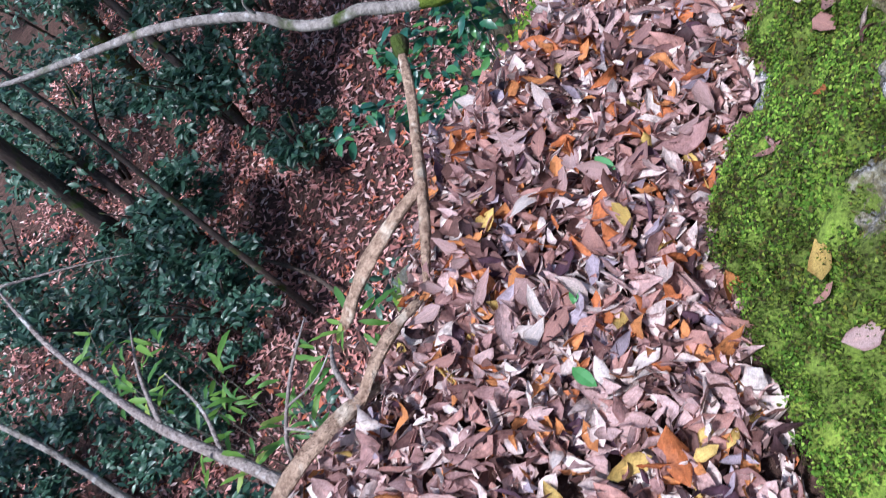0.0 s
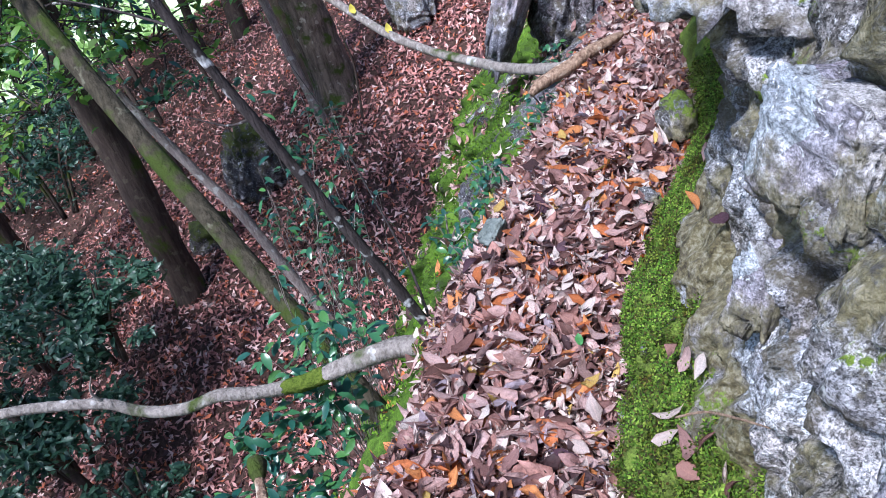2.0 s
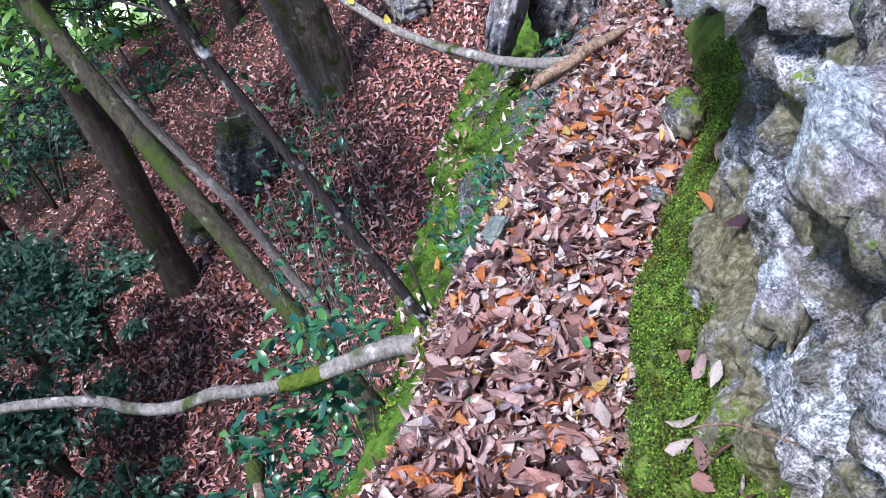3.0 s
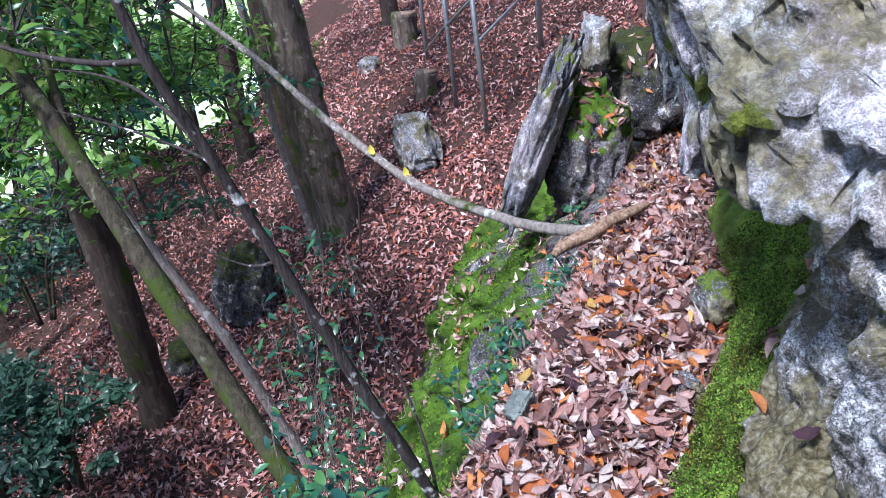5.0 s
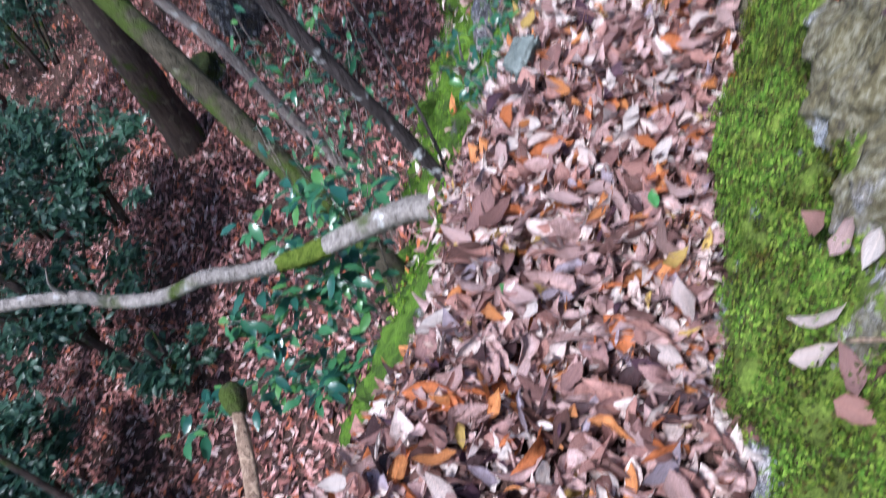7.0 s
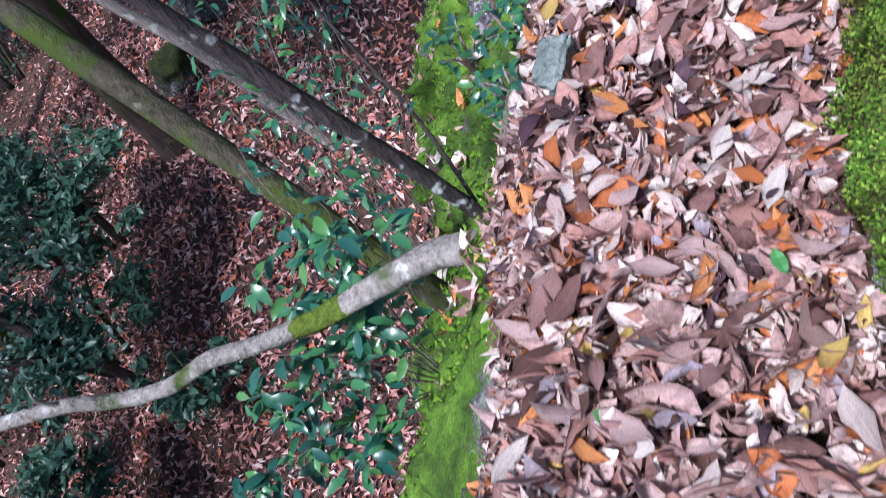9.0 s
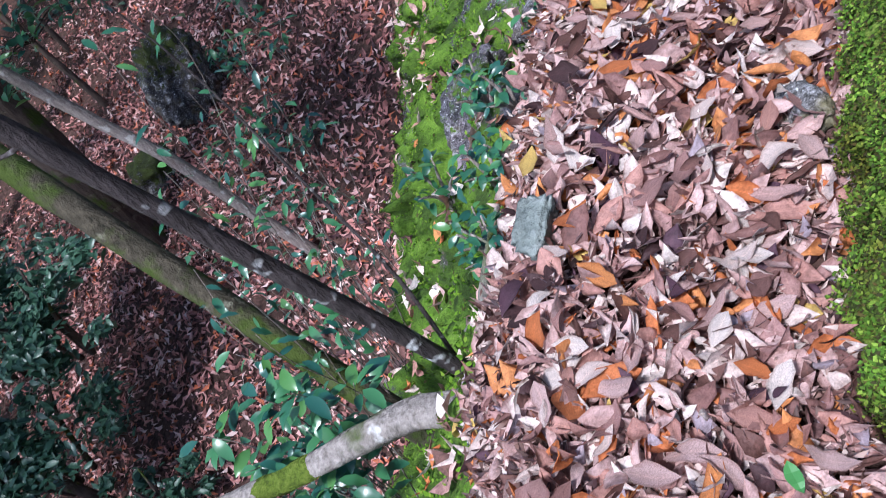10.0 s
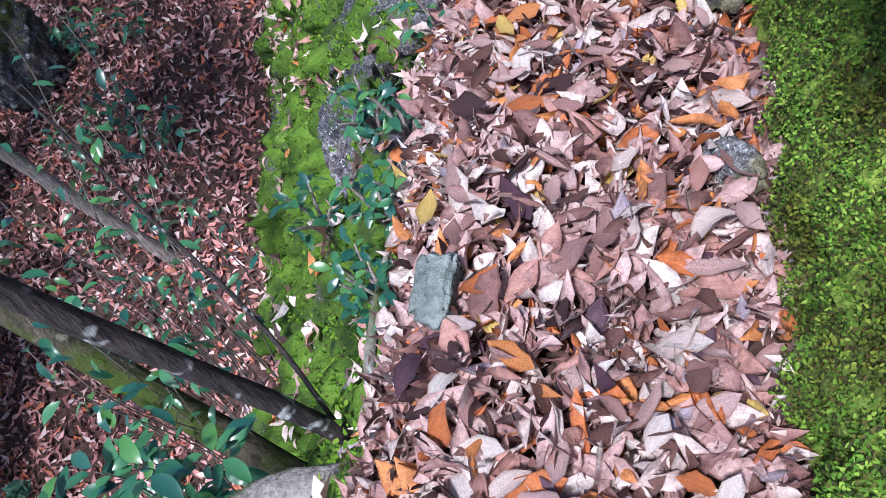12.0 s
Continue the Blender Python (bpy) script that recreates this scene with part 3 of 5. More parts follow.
# ---------------- trees ----------------
def leaf_cloud(name, centre, radius, count, size, mat, parent, seed, flat=0.6, label=""):
    """A crown of loose leaf clumps with gaps."""
    rnd = random.Random(seed)
    shapes = [leaf_shape(1.0, 0.42, 3, -0.15, 0.3, 0, s) for s in range(3)]
    clumps = []
    for _ in range(max(6, count // 70)):
        d = Vector((rnd.gauss(0, 1), rnd.gauss(0, 1), rnd.gauss(0, flat))).normalized() * rnd.uniform(0.25, 1.0)
        clumps.append((Vector(centre) + Vector((d.x * radius[0], d.y * radius[1], d.z * radius[2])), rnd.uniform(0.10, 0.26) * max(radius)))
    places = []
    for _ in range(count):
        c, r = rnd.choice(clumps)
        p = c + Vector((rnd.gauss(0, 1), rnd.gauss(0, 1), rnd.gauss(0, 0.45))) * r * 0.6
        places.append((turned((rnd.gauss(0, 0.5), rnd.gauss(0, 0.5), 1), rnd.uniform(0, 6.3), rnd.gauss(0, 0.4), rnd.gauss(0, 0.3), size * rnd.uniform(0.6, 1.3)), np.array(p)))
    ob = scatter(name, shapes, places, mat, parent, kind="")
    return tagged(ob, label) if label else ob


def tree(label, trunk, mat, crown=None, limbs=(), name="tree", sides=14, rough=0.12, group=""):
    """trunk, limbs: lines of (x, y, z, radius); crown: (centre, radii, leaves, leaf size, material)."""
    base = Vector(trunk[0][:3])
    t = thing(name, label, "tree", base, group)
    local = lambda line: [(x - base.x, y - base.y, z - base.z, r) for x, y, z, r in line]
    limb("trunk", local(trunk), mat, t, sides=sides, rough=rough)
    for line in limbs:
        limb("branch", local(line), mat, t, sides=7, rough=rough)
    if crown:
        c, r, n, s, m = crown
        leaf_cloud("crown", Vector(c) - base, r, n // 2, s, m, t, int(abs(c[0] * 100)) + n)
    return t


# sapling at the path's edge, forked, with pale patches
tree("slender dark forked sapling with white lichen patches at the path's edge",
     [(-0.15, 1.99, -0.5, 0.024), (-0.205, 1.985, -0.34, 0.0185), (-0.28, 1.98, -0.11, 0.0165), (-0.362, 1.973, 0.128, 0.0155), (-0.44, 1.967, 0.36, 0.0145), (-0.503, 1.961, 0.548, 0.0135),
      (-0.57, 1.957, 0.75, 0.0125), (-0.642, 1.95, 0.961, 0.0115), (-0.70, 1.96, 1.25, 0.009), (-0.8, 2.0, 1.8, 0.005)], M_DARKBARK,
     ((-1.0, 2.3, 2.1), (0.7, 0.7, 0.4), 260, 0.06, M_LIGHT),
     [[(-0.50, 1.961, 0.53, 0.010), (-0.60, 2.08, 0.66, 0.008), (-0.72, 2.2, 0.79, 0.006), (-0.90, 2.35, 0.87, 0.004), (-1.15, 2.5, 0.9, 0.002)],
      [(-0.642, 1.95, 0.961, 0.008), (-0.82, 2.1, 0.95, 0.007), (-1.08, 2.3, 0.97, 0.006), (-1.35, 2.5, 1.02, 0.005), (-1.6, 2.6, 1.05, 0.003)],
      [(-0.48, 1.963, 0.48, 0.005), (-0.56, 2.0, 0.46, 0.003), (-0.66, 2.02, 0.50, 0.0015)],
      [(-0.56, 1.957, 0.72, 0.005), (-0.66, 2.1, 0.72, 0.004), (-0.86, 2.25, 0.76, 0.003), (-1.1, 2.4, 0.80, 0.0015)],
      [(-0.21, 1.99, -0.30, 0.005), (-0.24, 2.08, -0.12, 0.004), (-0.30, 2.16, 0.1, 0.003), (-0.37, 2.25, 0.32, 0.002), (-0.44, 2.3, 0.5, 0.001)]], "sapling", 10, 0.18)

tree("moss-covered slim tree leaning out from below the path",
     [(-0.36, 2.22, -1.45, 0.075), (-0.5, 2.34, -1.22, 0.052), (-0.81, 2.6, -0.718, 0.043), (-1.18, 2.915, -0.11, 0.041), (-1.5, 3.2, 0.42, 0.038), (-1.9, 3.55, 1.1, 0.032), (-2.4, 4.0, 2.3, 0.015)],
     M_MOSSBARK, ((-2.5, 4.2, 2.6), (1.2, 1.2, 0.7), 560, 0.09, M_LIGHT),
     [[(-1.52, 3.2, 0.45, 0.02), (-1.7, 3.6, 0.9, 0.014), (-1.8, 3.9, 1.6, 0.006)]], sides=14)

tree("thin pale tree rising from the gully",
     [(-1.33, 4.63, -2.5, 0.06), (-1.39, 4.63, -2.28, 0.042), (-1.56, 4.63, -1.73, 0.036), (-1.70, 4.63, -1.23, 0.034), (-1.86, 4.63, -0.86, 0.032), (-2.02, 4.63, -0.47, 0.03), (-2.2, 4.63, 0.0, 0.027), (-2.33, 4.63, 0.45, 0.022), (-2.6, 4.65, 1.8, 0.01)],
     M_TWIG, ((-2.5, 4.7, 2.2), (0.9, 0.9, 0.6), 700, 0.09, M_LIGHT))

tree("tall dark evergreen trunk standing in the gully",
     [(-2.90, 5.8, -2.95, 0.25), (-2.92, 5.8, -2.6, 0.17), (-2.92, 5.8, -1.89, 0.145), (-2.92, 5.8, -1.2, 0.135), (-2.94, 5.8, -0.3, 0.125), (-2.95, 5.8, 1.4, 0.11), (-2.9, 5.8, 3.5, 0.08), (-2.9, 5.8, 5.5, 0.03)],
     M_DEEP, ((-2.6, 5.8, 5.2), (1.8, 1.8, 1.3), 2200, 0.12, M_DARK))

tree("large furrowed-bark tree with a mossy foot",
     [(-1.38, 7.6, -2.1, 0.36), (-1.42, 7.6, -1.72, 0.25), (-1.46, 7.6, -1.06, 0.215), (-1.50, 7.6, -0.54, 0.2), (-1.54, 7.6, 0.11, 0.19), (-1.6, 7.6, 1.6, 0.16), (-1.7, 7.7, 4.0, 0.11), (-1.7, 7.7, 6.2, 0.03)],
     M_CEDAR, ((-1.7, 7.7, 5.8), (2.2, 2.0, 1.4), 2600, 0.12, M_DARK), sides=20, rough=0.16)

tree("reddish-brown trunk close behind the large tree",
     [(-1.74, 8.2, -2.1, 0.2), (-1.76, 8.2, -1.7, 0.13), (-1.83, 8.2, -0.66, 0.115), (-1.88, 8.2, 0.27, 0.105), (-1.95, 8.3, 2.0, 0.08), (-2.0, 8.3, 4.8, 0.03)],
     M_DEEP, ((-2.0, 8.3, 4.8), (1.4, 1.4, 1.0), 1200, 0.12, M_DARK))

tree("slim grey tree beside the large trunk",
     [(-1.58, 7.3, -2.05, 0.06), (-1.63, 7.3, -1.65, 0.045), (-1.70, 7.3, -1.1, 0.042), (-1.77, 7.3, -0.42, 0.04), (-1.82, 7.3, 0.56, 0.035), (-1.95, 7.3, 1.9, 0.025), (-2.1, 7.3, 3.6, 0.01)],
     M_TWIG, ((-2.1, 7.3, 3.7), (0.9, 0.9, 0.7), 700, 0.10, M_LIGHT))

# further trunks of the wood
def plain_tree(label, x, y, r, lean, height, mat, leaves, leaf_mat, spread):
    z = slope(x, y)
    trunk = [(x, y, z - 0.25, r * 1.5), (x, y, z + 0.2, r * 1.05), (x + lean * 0.3, y, z + height * 0.3, r * 0.9), (x + lean * 0.7, y, z + height * 0.65, r * 0.7), (x + lean, y, z + height, r * 0.15)]
    return tree(label, trunk, mat, ((x + lean, y, z + height * 0.92), (spread, spread, spread * 0.6), leaves, 0.13, leaf_mat), sides=12)


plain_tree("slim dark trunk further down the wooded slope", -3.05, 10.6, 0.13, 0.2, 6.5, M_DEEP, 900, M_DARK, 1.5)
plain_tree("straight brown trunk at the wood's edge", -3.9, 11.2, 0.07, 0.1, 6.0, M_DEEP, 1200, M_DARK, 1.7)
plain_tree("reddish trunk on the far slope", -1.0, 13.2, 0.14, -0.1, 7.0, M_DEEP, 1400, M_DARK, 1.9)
# The next six are added: their crowns, out of view, shade the gully.
plain_tree("dark trunk in the lower wood, unseen crown added for shade", -5.6, 7.6, 0.13, -0.2, 6.5, M_DEEP, 1800, M_DARK, 2.0)
plain_tree("dark mossy trunk in the lower wood, unseen crown added for shade", -5.2, 5.2, 0.10, 0.2, 6.2, M_MOSSBARK, 1800, M_DARK, 2.0)
plain_tree("thin dark trunk leaning over the gully, unseen crown added for shade", -4.2, 3.0, 0.07, -0.5, 6.0, M_DEEP, 1800, M_DARK, 1.9)
plain_tree("dark trunk below the path, unseen crown added for shade", -5.0, 1.0, 0.12, 0.2, 7.0, M_DEEP, 2000, M_DARK, 2.1)
plain_tree("dark trunk at the gully's bottom, unseen crown added for shade", -6.5, -0.8, 0.12, 0.0, 7.0, M_DEEP, 2000, M_DARK, 2.0)
plain_tree("slim evergreen in the gully, unseen crown added for shade", -6.8, 3.4, 0.11, 0.1, 7.5, M_DEEP, 2000, M_DARK, 2.2)
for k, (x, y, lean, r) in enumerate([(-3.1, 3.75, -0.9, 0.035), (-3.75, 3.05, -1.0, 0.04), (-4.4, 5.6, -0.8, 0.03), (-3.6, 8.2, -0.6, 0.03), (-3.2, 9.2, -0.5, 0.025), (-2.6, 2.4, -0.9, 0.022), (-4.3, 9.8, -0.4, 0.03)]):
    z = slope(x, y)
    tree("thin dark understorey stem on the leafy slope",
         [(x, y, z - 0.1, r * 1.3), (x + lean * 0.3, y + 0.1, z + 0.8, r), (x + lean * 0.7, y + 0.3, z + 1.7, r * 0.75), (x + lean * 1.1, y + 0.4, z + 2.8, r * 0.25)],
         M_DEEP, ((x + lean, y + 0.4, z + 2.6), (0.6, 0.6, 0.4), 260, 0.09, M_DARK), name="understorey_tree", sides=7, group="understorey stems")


# ---------------- lying and broken wood ----------------
branch = thing("bent_branch", "pale bent branch with mossy stretch growing from the path's edge", "branch", (-0.2, 1.88, -0.27))
part("limb", tube(bmesh.new(), [(x + 0.2, y - 1.88, z + 0.27, r) for x, y, z, r in [
    (-0.10, 1.82, -0.22, 0.042), (-0.20, 1.86, -0.262, 0.034), (-0.32, 1.9, -0.28, 0.031), (-0.41, 1.91, -0.30, 0.029), (-0.51, 1.92, -0.335, 0.026), (-0.60, 1.93, -0.37, 0.024), (-0.70, 1.94, -0.385, 0.0225),
    (-0.80, 1.93, -0.375, 0.021), (-0.90, 1.92, -0.352, 0.0195), (-1.0, 1.9, -0.36, 0.019), (-1.09, 1.9, -0.352, 0.018), (-1.15, 1.9, -0.33, 0.0175), (-1.22, 1.89, -0.272, 0.017), (-1.37, 1.88, -0.235, 0.0165),
    (-1.55, 1.87, -0.215, 0.016), (-1.75, 1.88, -0.24, 0.014), (-2.06, 1.88, -0.28, 0.012), (-2.36, 1.88, -0.31, 0.009), (-2.7, 1.92, -0.3, 0.003)]], 14, 0.2, steps=5), M_PALE, branch)
limb("moss_sleeve", [(-0.33, 0.042, -0.078, 0.022), (-0.37, 0.046, -0.088, 0.0275), (-0.42, 0.052, -0.104, 0.0265), (-0.47, 0.057, -0.112, 0.025), (-0.51, 0.06, -0.116, 0.021)], M_SLEEVE, branch, "olive moss sleeve", 14, 0.25)
limb("twig", [(-1.02, 0.01, 0.0, 0.007), (-1.03, 0.0, 0.06, 0.004), (-1.0, 0.0, 0.12, 0.002)], M_PALE, branch, sides=6)
limb("twig", [(-1.86, 0.0, -0.01, 0.006), (-1.91, 0.02, -0.10, 0.004), (-1.92, 0.0, -0.2, 0.002)], M_PALE, branch, sides=6)

fallen = thing("fallen_branch", "long pale dead branch lying across the path's edge", "branch", (0.3, 3.1, -0.03))
limb("limb", [(x - 0.3, y - 3.1, z + 0.03, r) for x, y, z, r in [
    (0.46, 3.02, -0.02, 0.02), (0.34, 3.15, -0.07, 0.024), (0.21, 3.35, -0.12, 0.023), (0.05, 3.55, -0.13, 0.022), (-0.12, 3.8, -0.14, 0.022), (-0.34, 4.05, -0.09, 0.022),
    (-0.58, 4.3, 0.04, 0.022), (-0.82, 4.5, 0.21, 0.022), (-1.06, 4.7, 0.42, 0.02), (-1.32, 4.9, 0.61, 0.017), (-1.51, 5.0, 0.76, 0.013), (-1.8, 5.1, 1.0, 0.006)]], M_PALE, fallen, rough=0.2)
limb("broken_end", [(x - 0.3, y - 3.1, z + 0.03, r) for x, y, z, r in [
    (0.245, 2.88, -0.04, 0.012), (0.29, 2.92, -0.025, 0.024), (0.40, 2.95, 0.005, 0.026), (0.52, 3.0, 0.03, 0.024), (0.60, 3.04, 0.04, 0.018), (0.63, 3.05, 0.045, 0.008)]], M_DEAD, fallen, "bare barkless broken end", 10, 0.25)
for x, y, z in ((-0.345, 4.06, -0.06), (-0.52, 4.22, 0.03)):
    v, f = leaf_shape(0.06, 0.04, 6, 0.4, 0.3, 0.1, 9)
    yellow = mesh_object("yellow_leaf", v.tolist(), f, M_YELLOW)
    yellow.matrix_basis = pose(x, y, z, 50, 10, 30)
    tagged(yellow, "bright yellow leaf caught on the fallen branch", "leaf", "yellow leaves")

stake = thing("mossy_stake", "weathered stick with a mossy knob lying along the path's edge", "stick", (-0.43, 0.95, 0.02))
limb("shaft", [(x + 0.43, y - 0.95, z - 0.02, r) for x, y, z, r in [(-0.49, 1.215, 0.06, 0.010), (-0.465, 1.12, 0.045, 0.011), (-0.44, 1.0, 0.035, 0.011), (-0.42, 0.9, 0.03, 0.011), (-0.40, 0.79, 0.02, 0.010), (-0.39, 0.68, 0.01, 0.006)]], M_DEAD, stake, rough=0.3)
limb("knob", [(-0.058, 0.255, 0.035, 0.010), (-0.06, 0.27, 0.045, 0.019), (-0.062, 0.29, 0.055, 0.018), (-0.062, 0.30, 0.06, 0.007)], M_MOSSBARK, stake, "yellow-green mossy knob", 10, 0.5)


def bark_slab(at, length, width, turn, label, mat, seed):
    """A thick, split and splintered piece of dead wood."""
    bm = bmesh.new()
    n, m = 26, 9
    rows = []
    for i in range(n):
        u = i / (n - 1)
        w = width * (0.55 + 0.45 * math.sin(math.pi * (0.15 + 0.75 * u))) * (1 + 0.25 * noise.noise(Vector((u * 6, seed, 0))))
        ring = []
        for j in range(2 * m):
            a = 2 * math.pi * j / (2 * m)
            jag = 0.02 * noise.noise(Vector((a * 2, seed, 9.0))) * (u > 0.96 or u < 0.04)
            r = w * 0.5 * (1 + 0.35 * noise.noise(Vector((math.cos(a) * 3, math.sin(a) * 3, u * 3 + seed))))
            ring.append(bm.verts.new((math.cos(a) * r, (u - 0.5) * length + jag, math.sin(a) * r * 0.5 + 0.03 * math.sin(u * 3))))
        rows.append(ring)
    for a, b in zip(rows, rows[1:]):
        for j in range(2 * m):
            bm.faces.new((a[j], a[(j + 1) % (2 * m)], b[(j + 1) % (2 * m)], b[j]))
    bm.faces.new(rows[0][::-1])
    bm.faces.new(rows[-1])
    ob = part("dead_wood", bm, mat)
    ob.matrix_basis = pose(*at, *turn)
    return tagged(ob, label, "dead wood")


bark_slab((-0.52, 0.785, -0.06), 0.34, 0.036, (32, 0, -49), "split piece of reddish dead bark over the path's edge", M_DEAD, 1.0)
bark_slab((-0.435, 0.54, 0.02), 0.21, 0.024, (0, 0, -24), "pale dead root with a yellow-green mossy end", M_DEAD, 4.0)
bark_slab((-0.53, 0.385, 0.01), 0.25, 0.032, (0, 0, -38), "pale splintered dead root along the path's edge", M_DEAD, 7.0)


def twig(label, pts, mat=None, forks=()):
    b = Vector(pts[0][:3])
    t = thing("twig", label, "twig", b)
    limb("stem", [(x - b.x, y - b.y, z - b.z, r) for x, y, z, r in pts], mat or M_TWIG, t, sides=7, rough=0.25)
    for f in forks:
        limb("fork", [(x - b.x, y - b.y, z - b.z, r) for x, y, z, r in f], mat or M_TWIG, t, sides=6, rough=0.25)


twig("long grey dead branch sticking out from the bank", [(-0.85, 0.42, -0.7, 0.02), (-1.0, 0.5, -0.61, 0.018), (-1.16, 0.55, -0.58, 0.016), (-1.36, 0.62, -0.55, 0.014), (-1.52, 0.7, -0.5, 0.011), (-1.69, 0.8, -0.43, 0.009), (-1.83, 0.9, -0.38, 0.006), (-1.98, 1.02, -0.34, 0.002)],
     forks=[[(-1.36, 0.62, -0.55, 0.008), (-1.45, 0.76, -0.5, 0.005), (-1.52, 0.9, -0.48, 0.002)], [(-1.95, 1.0, -0.35, 0.005), (-1.86, 1.08, -0.42, 0.004), (-1.76, 1.14, -0.47, 0.003), (-1.66, 1.2, -0.53, 0.001)],
            [(-1.16, 0.55, -0.58, 0.007), (-1.26, 0.68, -0.56, 0.005), (-1.4, 0.78, -0.54, 0.002)]])
twig("bleached dead branch low on the bank", [(-1.2, 0.3, -0.85, 0.013), (-1.4, 0.43, -0.55, 0.011), (-1.52, 0.5, -0.37, 0.009), (-1.66, 0.55, -0.31, 0.007), (-1.82, 0.6, -0.27, 0.003)], M_PALE)
twig("thin upright grey twig at the path's edge", [(-0.82, 0.46, -0.45, 0.006), (-0.80, 0.49, -0.30, 0.005), (-0.79, 0.62, -0.24, 0.004), (-0.76, 0.74, -0.2, 0.002)],
     forks=[[(-0.795, 0.56, -0.26, 0.003), (-0.73, 0.62, -0.25, 0.002), (-0.69, 0.7, -0.22, 0.001)], [(-0.80, 0.52, -0.28, 0.004), (-0.72, 0.50, -0.24, 0.003), (-0.66, 0.48, -0.2, 0.002)]])
twig("grey broken twig leaning on the path's edge", [(-0.47, 0.44, 0.03, 0.005), (-0.53, 0.51, 0.02, 0.005), (-0.58, 0.57, -0.04, 0.004), (-0.62, 0.62, -0.1, 0.003)])
twig("thin crooked pale root on the leafy slope", [(-2.6, 5.5, -2.52, 0.02), (-2.86, 5.55, -2.61, 0.018), (-3.18, 5.67, -2.70, 0.016), (-3.4, 5.73, -2.75, 0.016), (-3.62, 5.79, -2.84, 0.015), (-4.25, 5.96, -3.04, 0.015), (-4.55, 5.95, -3.12, 0.012), (-4.9, 6.08, -3.26, 0.005)], M_TWIG,
     [[(-2.86, 5.55, -2.61, 0.012), (-2.95, 5.8, -2.55, 0.009), (-3.1, 6.0, -2.55, 0.004)]])
twig("white weathered twig at the path's lip", [(-0.02, 2.12, -0.09, 0.005), (-0.07, 2.04, -0.12, 0.008), (-0.105, 1.967, -0.14, 0.009), (-0.115, 1.9, -0.14, 0.008), (-0.10, 1.83, -0.13, 0.004)], M_PALE,
     [[(-0.06, 2.06, -0.11, 0.003), (-0.09, 2.11, -0.12, 0.003), (-0.11, 2.15, -0.14, 0.001)]])
twig("dead dark stick lying on the slope", [(-2.2, 2.3, -2.92, 0.02), (-2.6, 2.6, -3.0, 0.018), (-3.1, 2.85, -3.13, 0.012), (-3.5, 3.0, -3.25, 0.004)], M_DEEP)
twig("thin brown upright stem before the large tree", [(-1.13, 6.9, -1.75, 0.014), (-1.10, 6.95, -1.5, 0.012), (-1.07, 6.95, -1.2, 0.01), (-1.12, 6.95, -0.8, 0.004)], M_DEEP)
twig("thin dead stick crossing the fine rubble", [(0.27, 1.0, 0.27, 0.002), (0.30, 0.95, 0.33, 0.002), (0.32, 0.87, 0.40, 0.0018), (0.33, 0.80, 0.46, 0.001)], M_DEAD)


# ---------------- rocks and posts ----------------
# The first one's dark colour paints a shadowy hollow in the litter.
boulder("boulder", (-2.28, 6.85, -1.95), (0.27, 0.28, 0.40), (0, 8, 20), M_SHADEROCK, "boulder in the leaf litter, painted with the dark of a shadowy hollow", 2.0, 0.1)
boulder("boulder", (-2.79, 6.45, -2.4), (0.2, 0.2, 0.2), (0, 0, 0), M_SHADEROCK, "small mossy boulder on the slope, shade in its dark colour", 5.0, 0.4, 3)
boulder("rock_slab", (-0.55, 8.15, -1.12), (0.2, 0.26, 0.3), (-20, -6, 10), M_ROCK, "grey flat-topped rock slab in the leaf litter", 8.0, -0.2, 4, 1)
boulder("boulder", (-1.24, 11.3, -0.9), (0.16, 0.2, 0.14), (0, 0, 30), M_ROCK, "small grey rock half buried in leaves", 3.0, -0.1, 3)
boulder("rock_slab", (0.34, 3.95, 0.08), (0.085, 0.22, 0.50), (-8, 22, -20), M_OLD, "tall weathered grey-brown rock slab at the path's edge", 11.0, -0.1, 4)
bend_rocks = [
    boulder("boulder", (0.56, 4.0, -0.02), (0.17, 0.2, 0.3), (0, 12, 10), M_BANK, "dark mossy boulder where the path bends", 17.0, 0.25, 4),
    boulder("boulder", (1.02, 4.35, 0.15), (0.30, 0.3, 0.26), (0, 0, 40), M_SHADEROCK, "rock where the path bends, shade painted into its dark colour", 19.0, 0.3, 4)]
boulder("stone", (0.67, 4.25, 0.42), (0.06, 0.08, 0.13), (0, 5, 10), M_BLOCK, "pale stone standing on the mossy rocks", 23.0, -0.4, 3, 1)
boulder("boulder", (0.0, 2.78, -0.42), (0.09, 0.15, 0.17), (0, 10, -20), M_BANK, "dark grey rock knuckle on the mossy bank", 29.0, 0.05, 4)
boulder("stone", (0.034, 1.915, 0.036), (0.026, 0.05, 0.024), (6, 0, -28), M_STONE, "small grey-green stone among the leaves on the path", 31.0, -0.4, 3, 1)
boulder("stone", (0.445, 1.93, 0.03), (0.03, 0.05, 0.03), (0, 0, 10), M_ROCK, "grey stone at the foot of the mossy rock", 37.0, -0.3, 3)
boulder("stone", (0.62, 2.28, 0.06), (0.05, 0.07, 0.07), (0, 0, 10), M_ROCK, "grey-green mossy stone at the foot of the wall", 39.0, 0.2, 3)
boulder("rock_block", (0.39, 0.98, 0.50), (0.035, 0.035, 0.06), (0, 15, 25), M_BLOCK, "pale grey limestone block beside a dark recess", 41.0, -0.4, 4, 1)
boulder("rock_block", (0.39, 0.81, 0.79), (0.05, 0.075, 0.065), (0, 8, 12), M_BLOCK, "pale blue-grey limestone block above the recess", 43.0, -0.4, 4, 1)
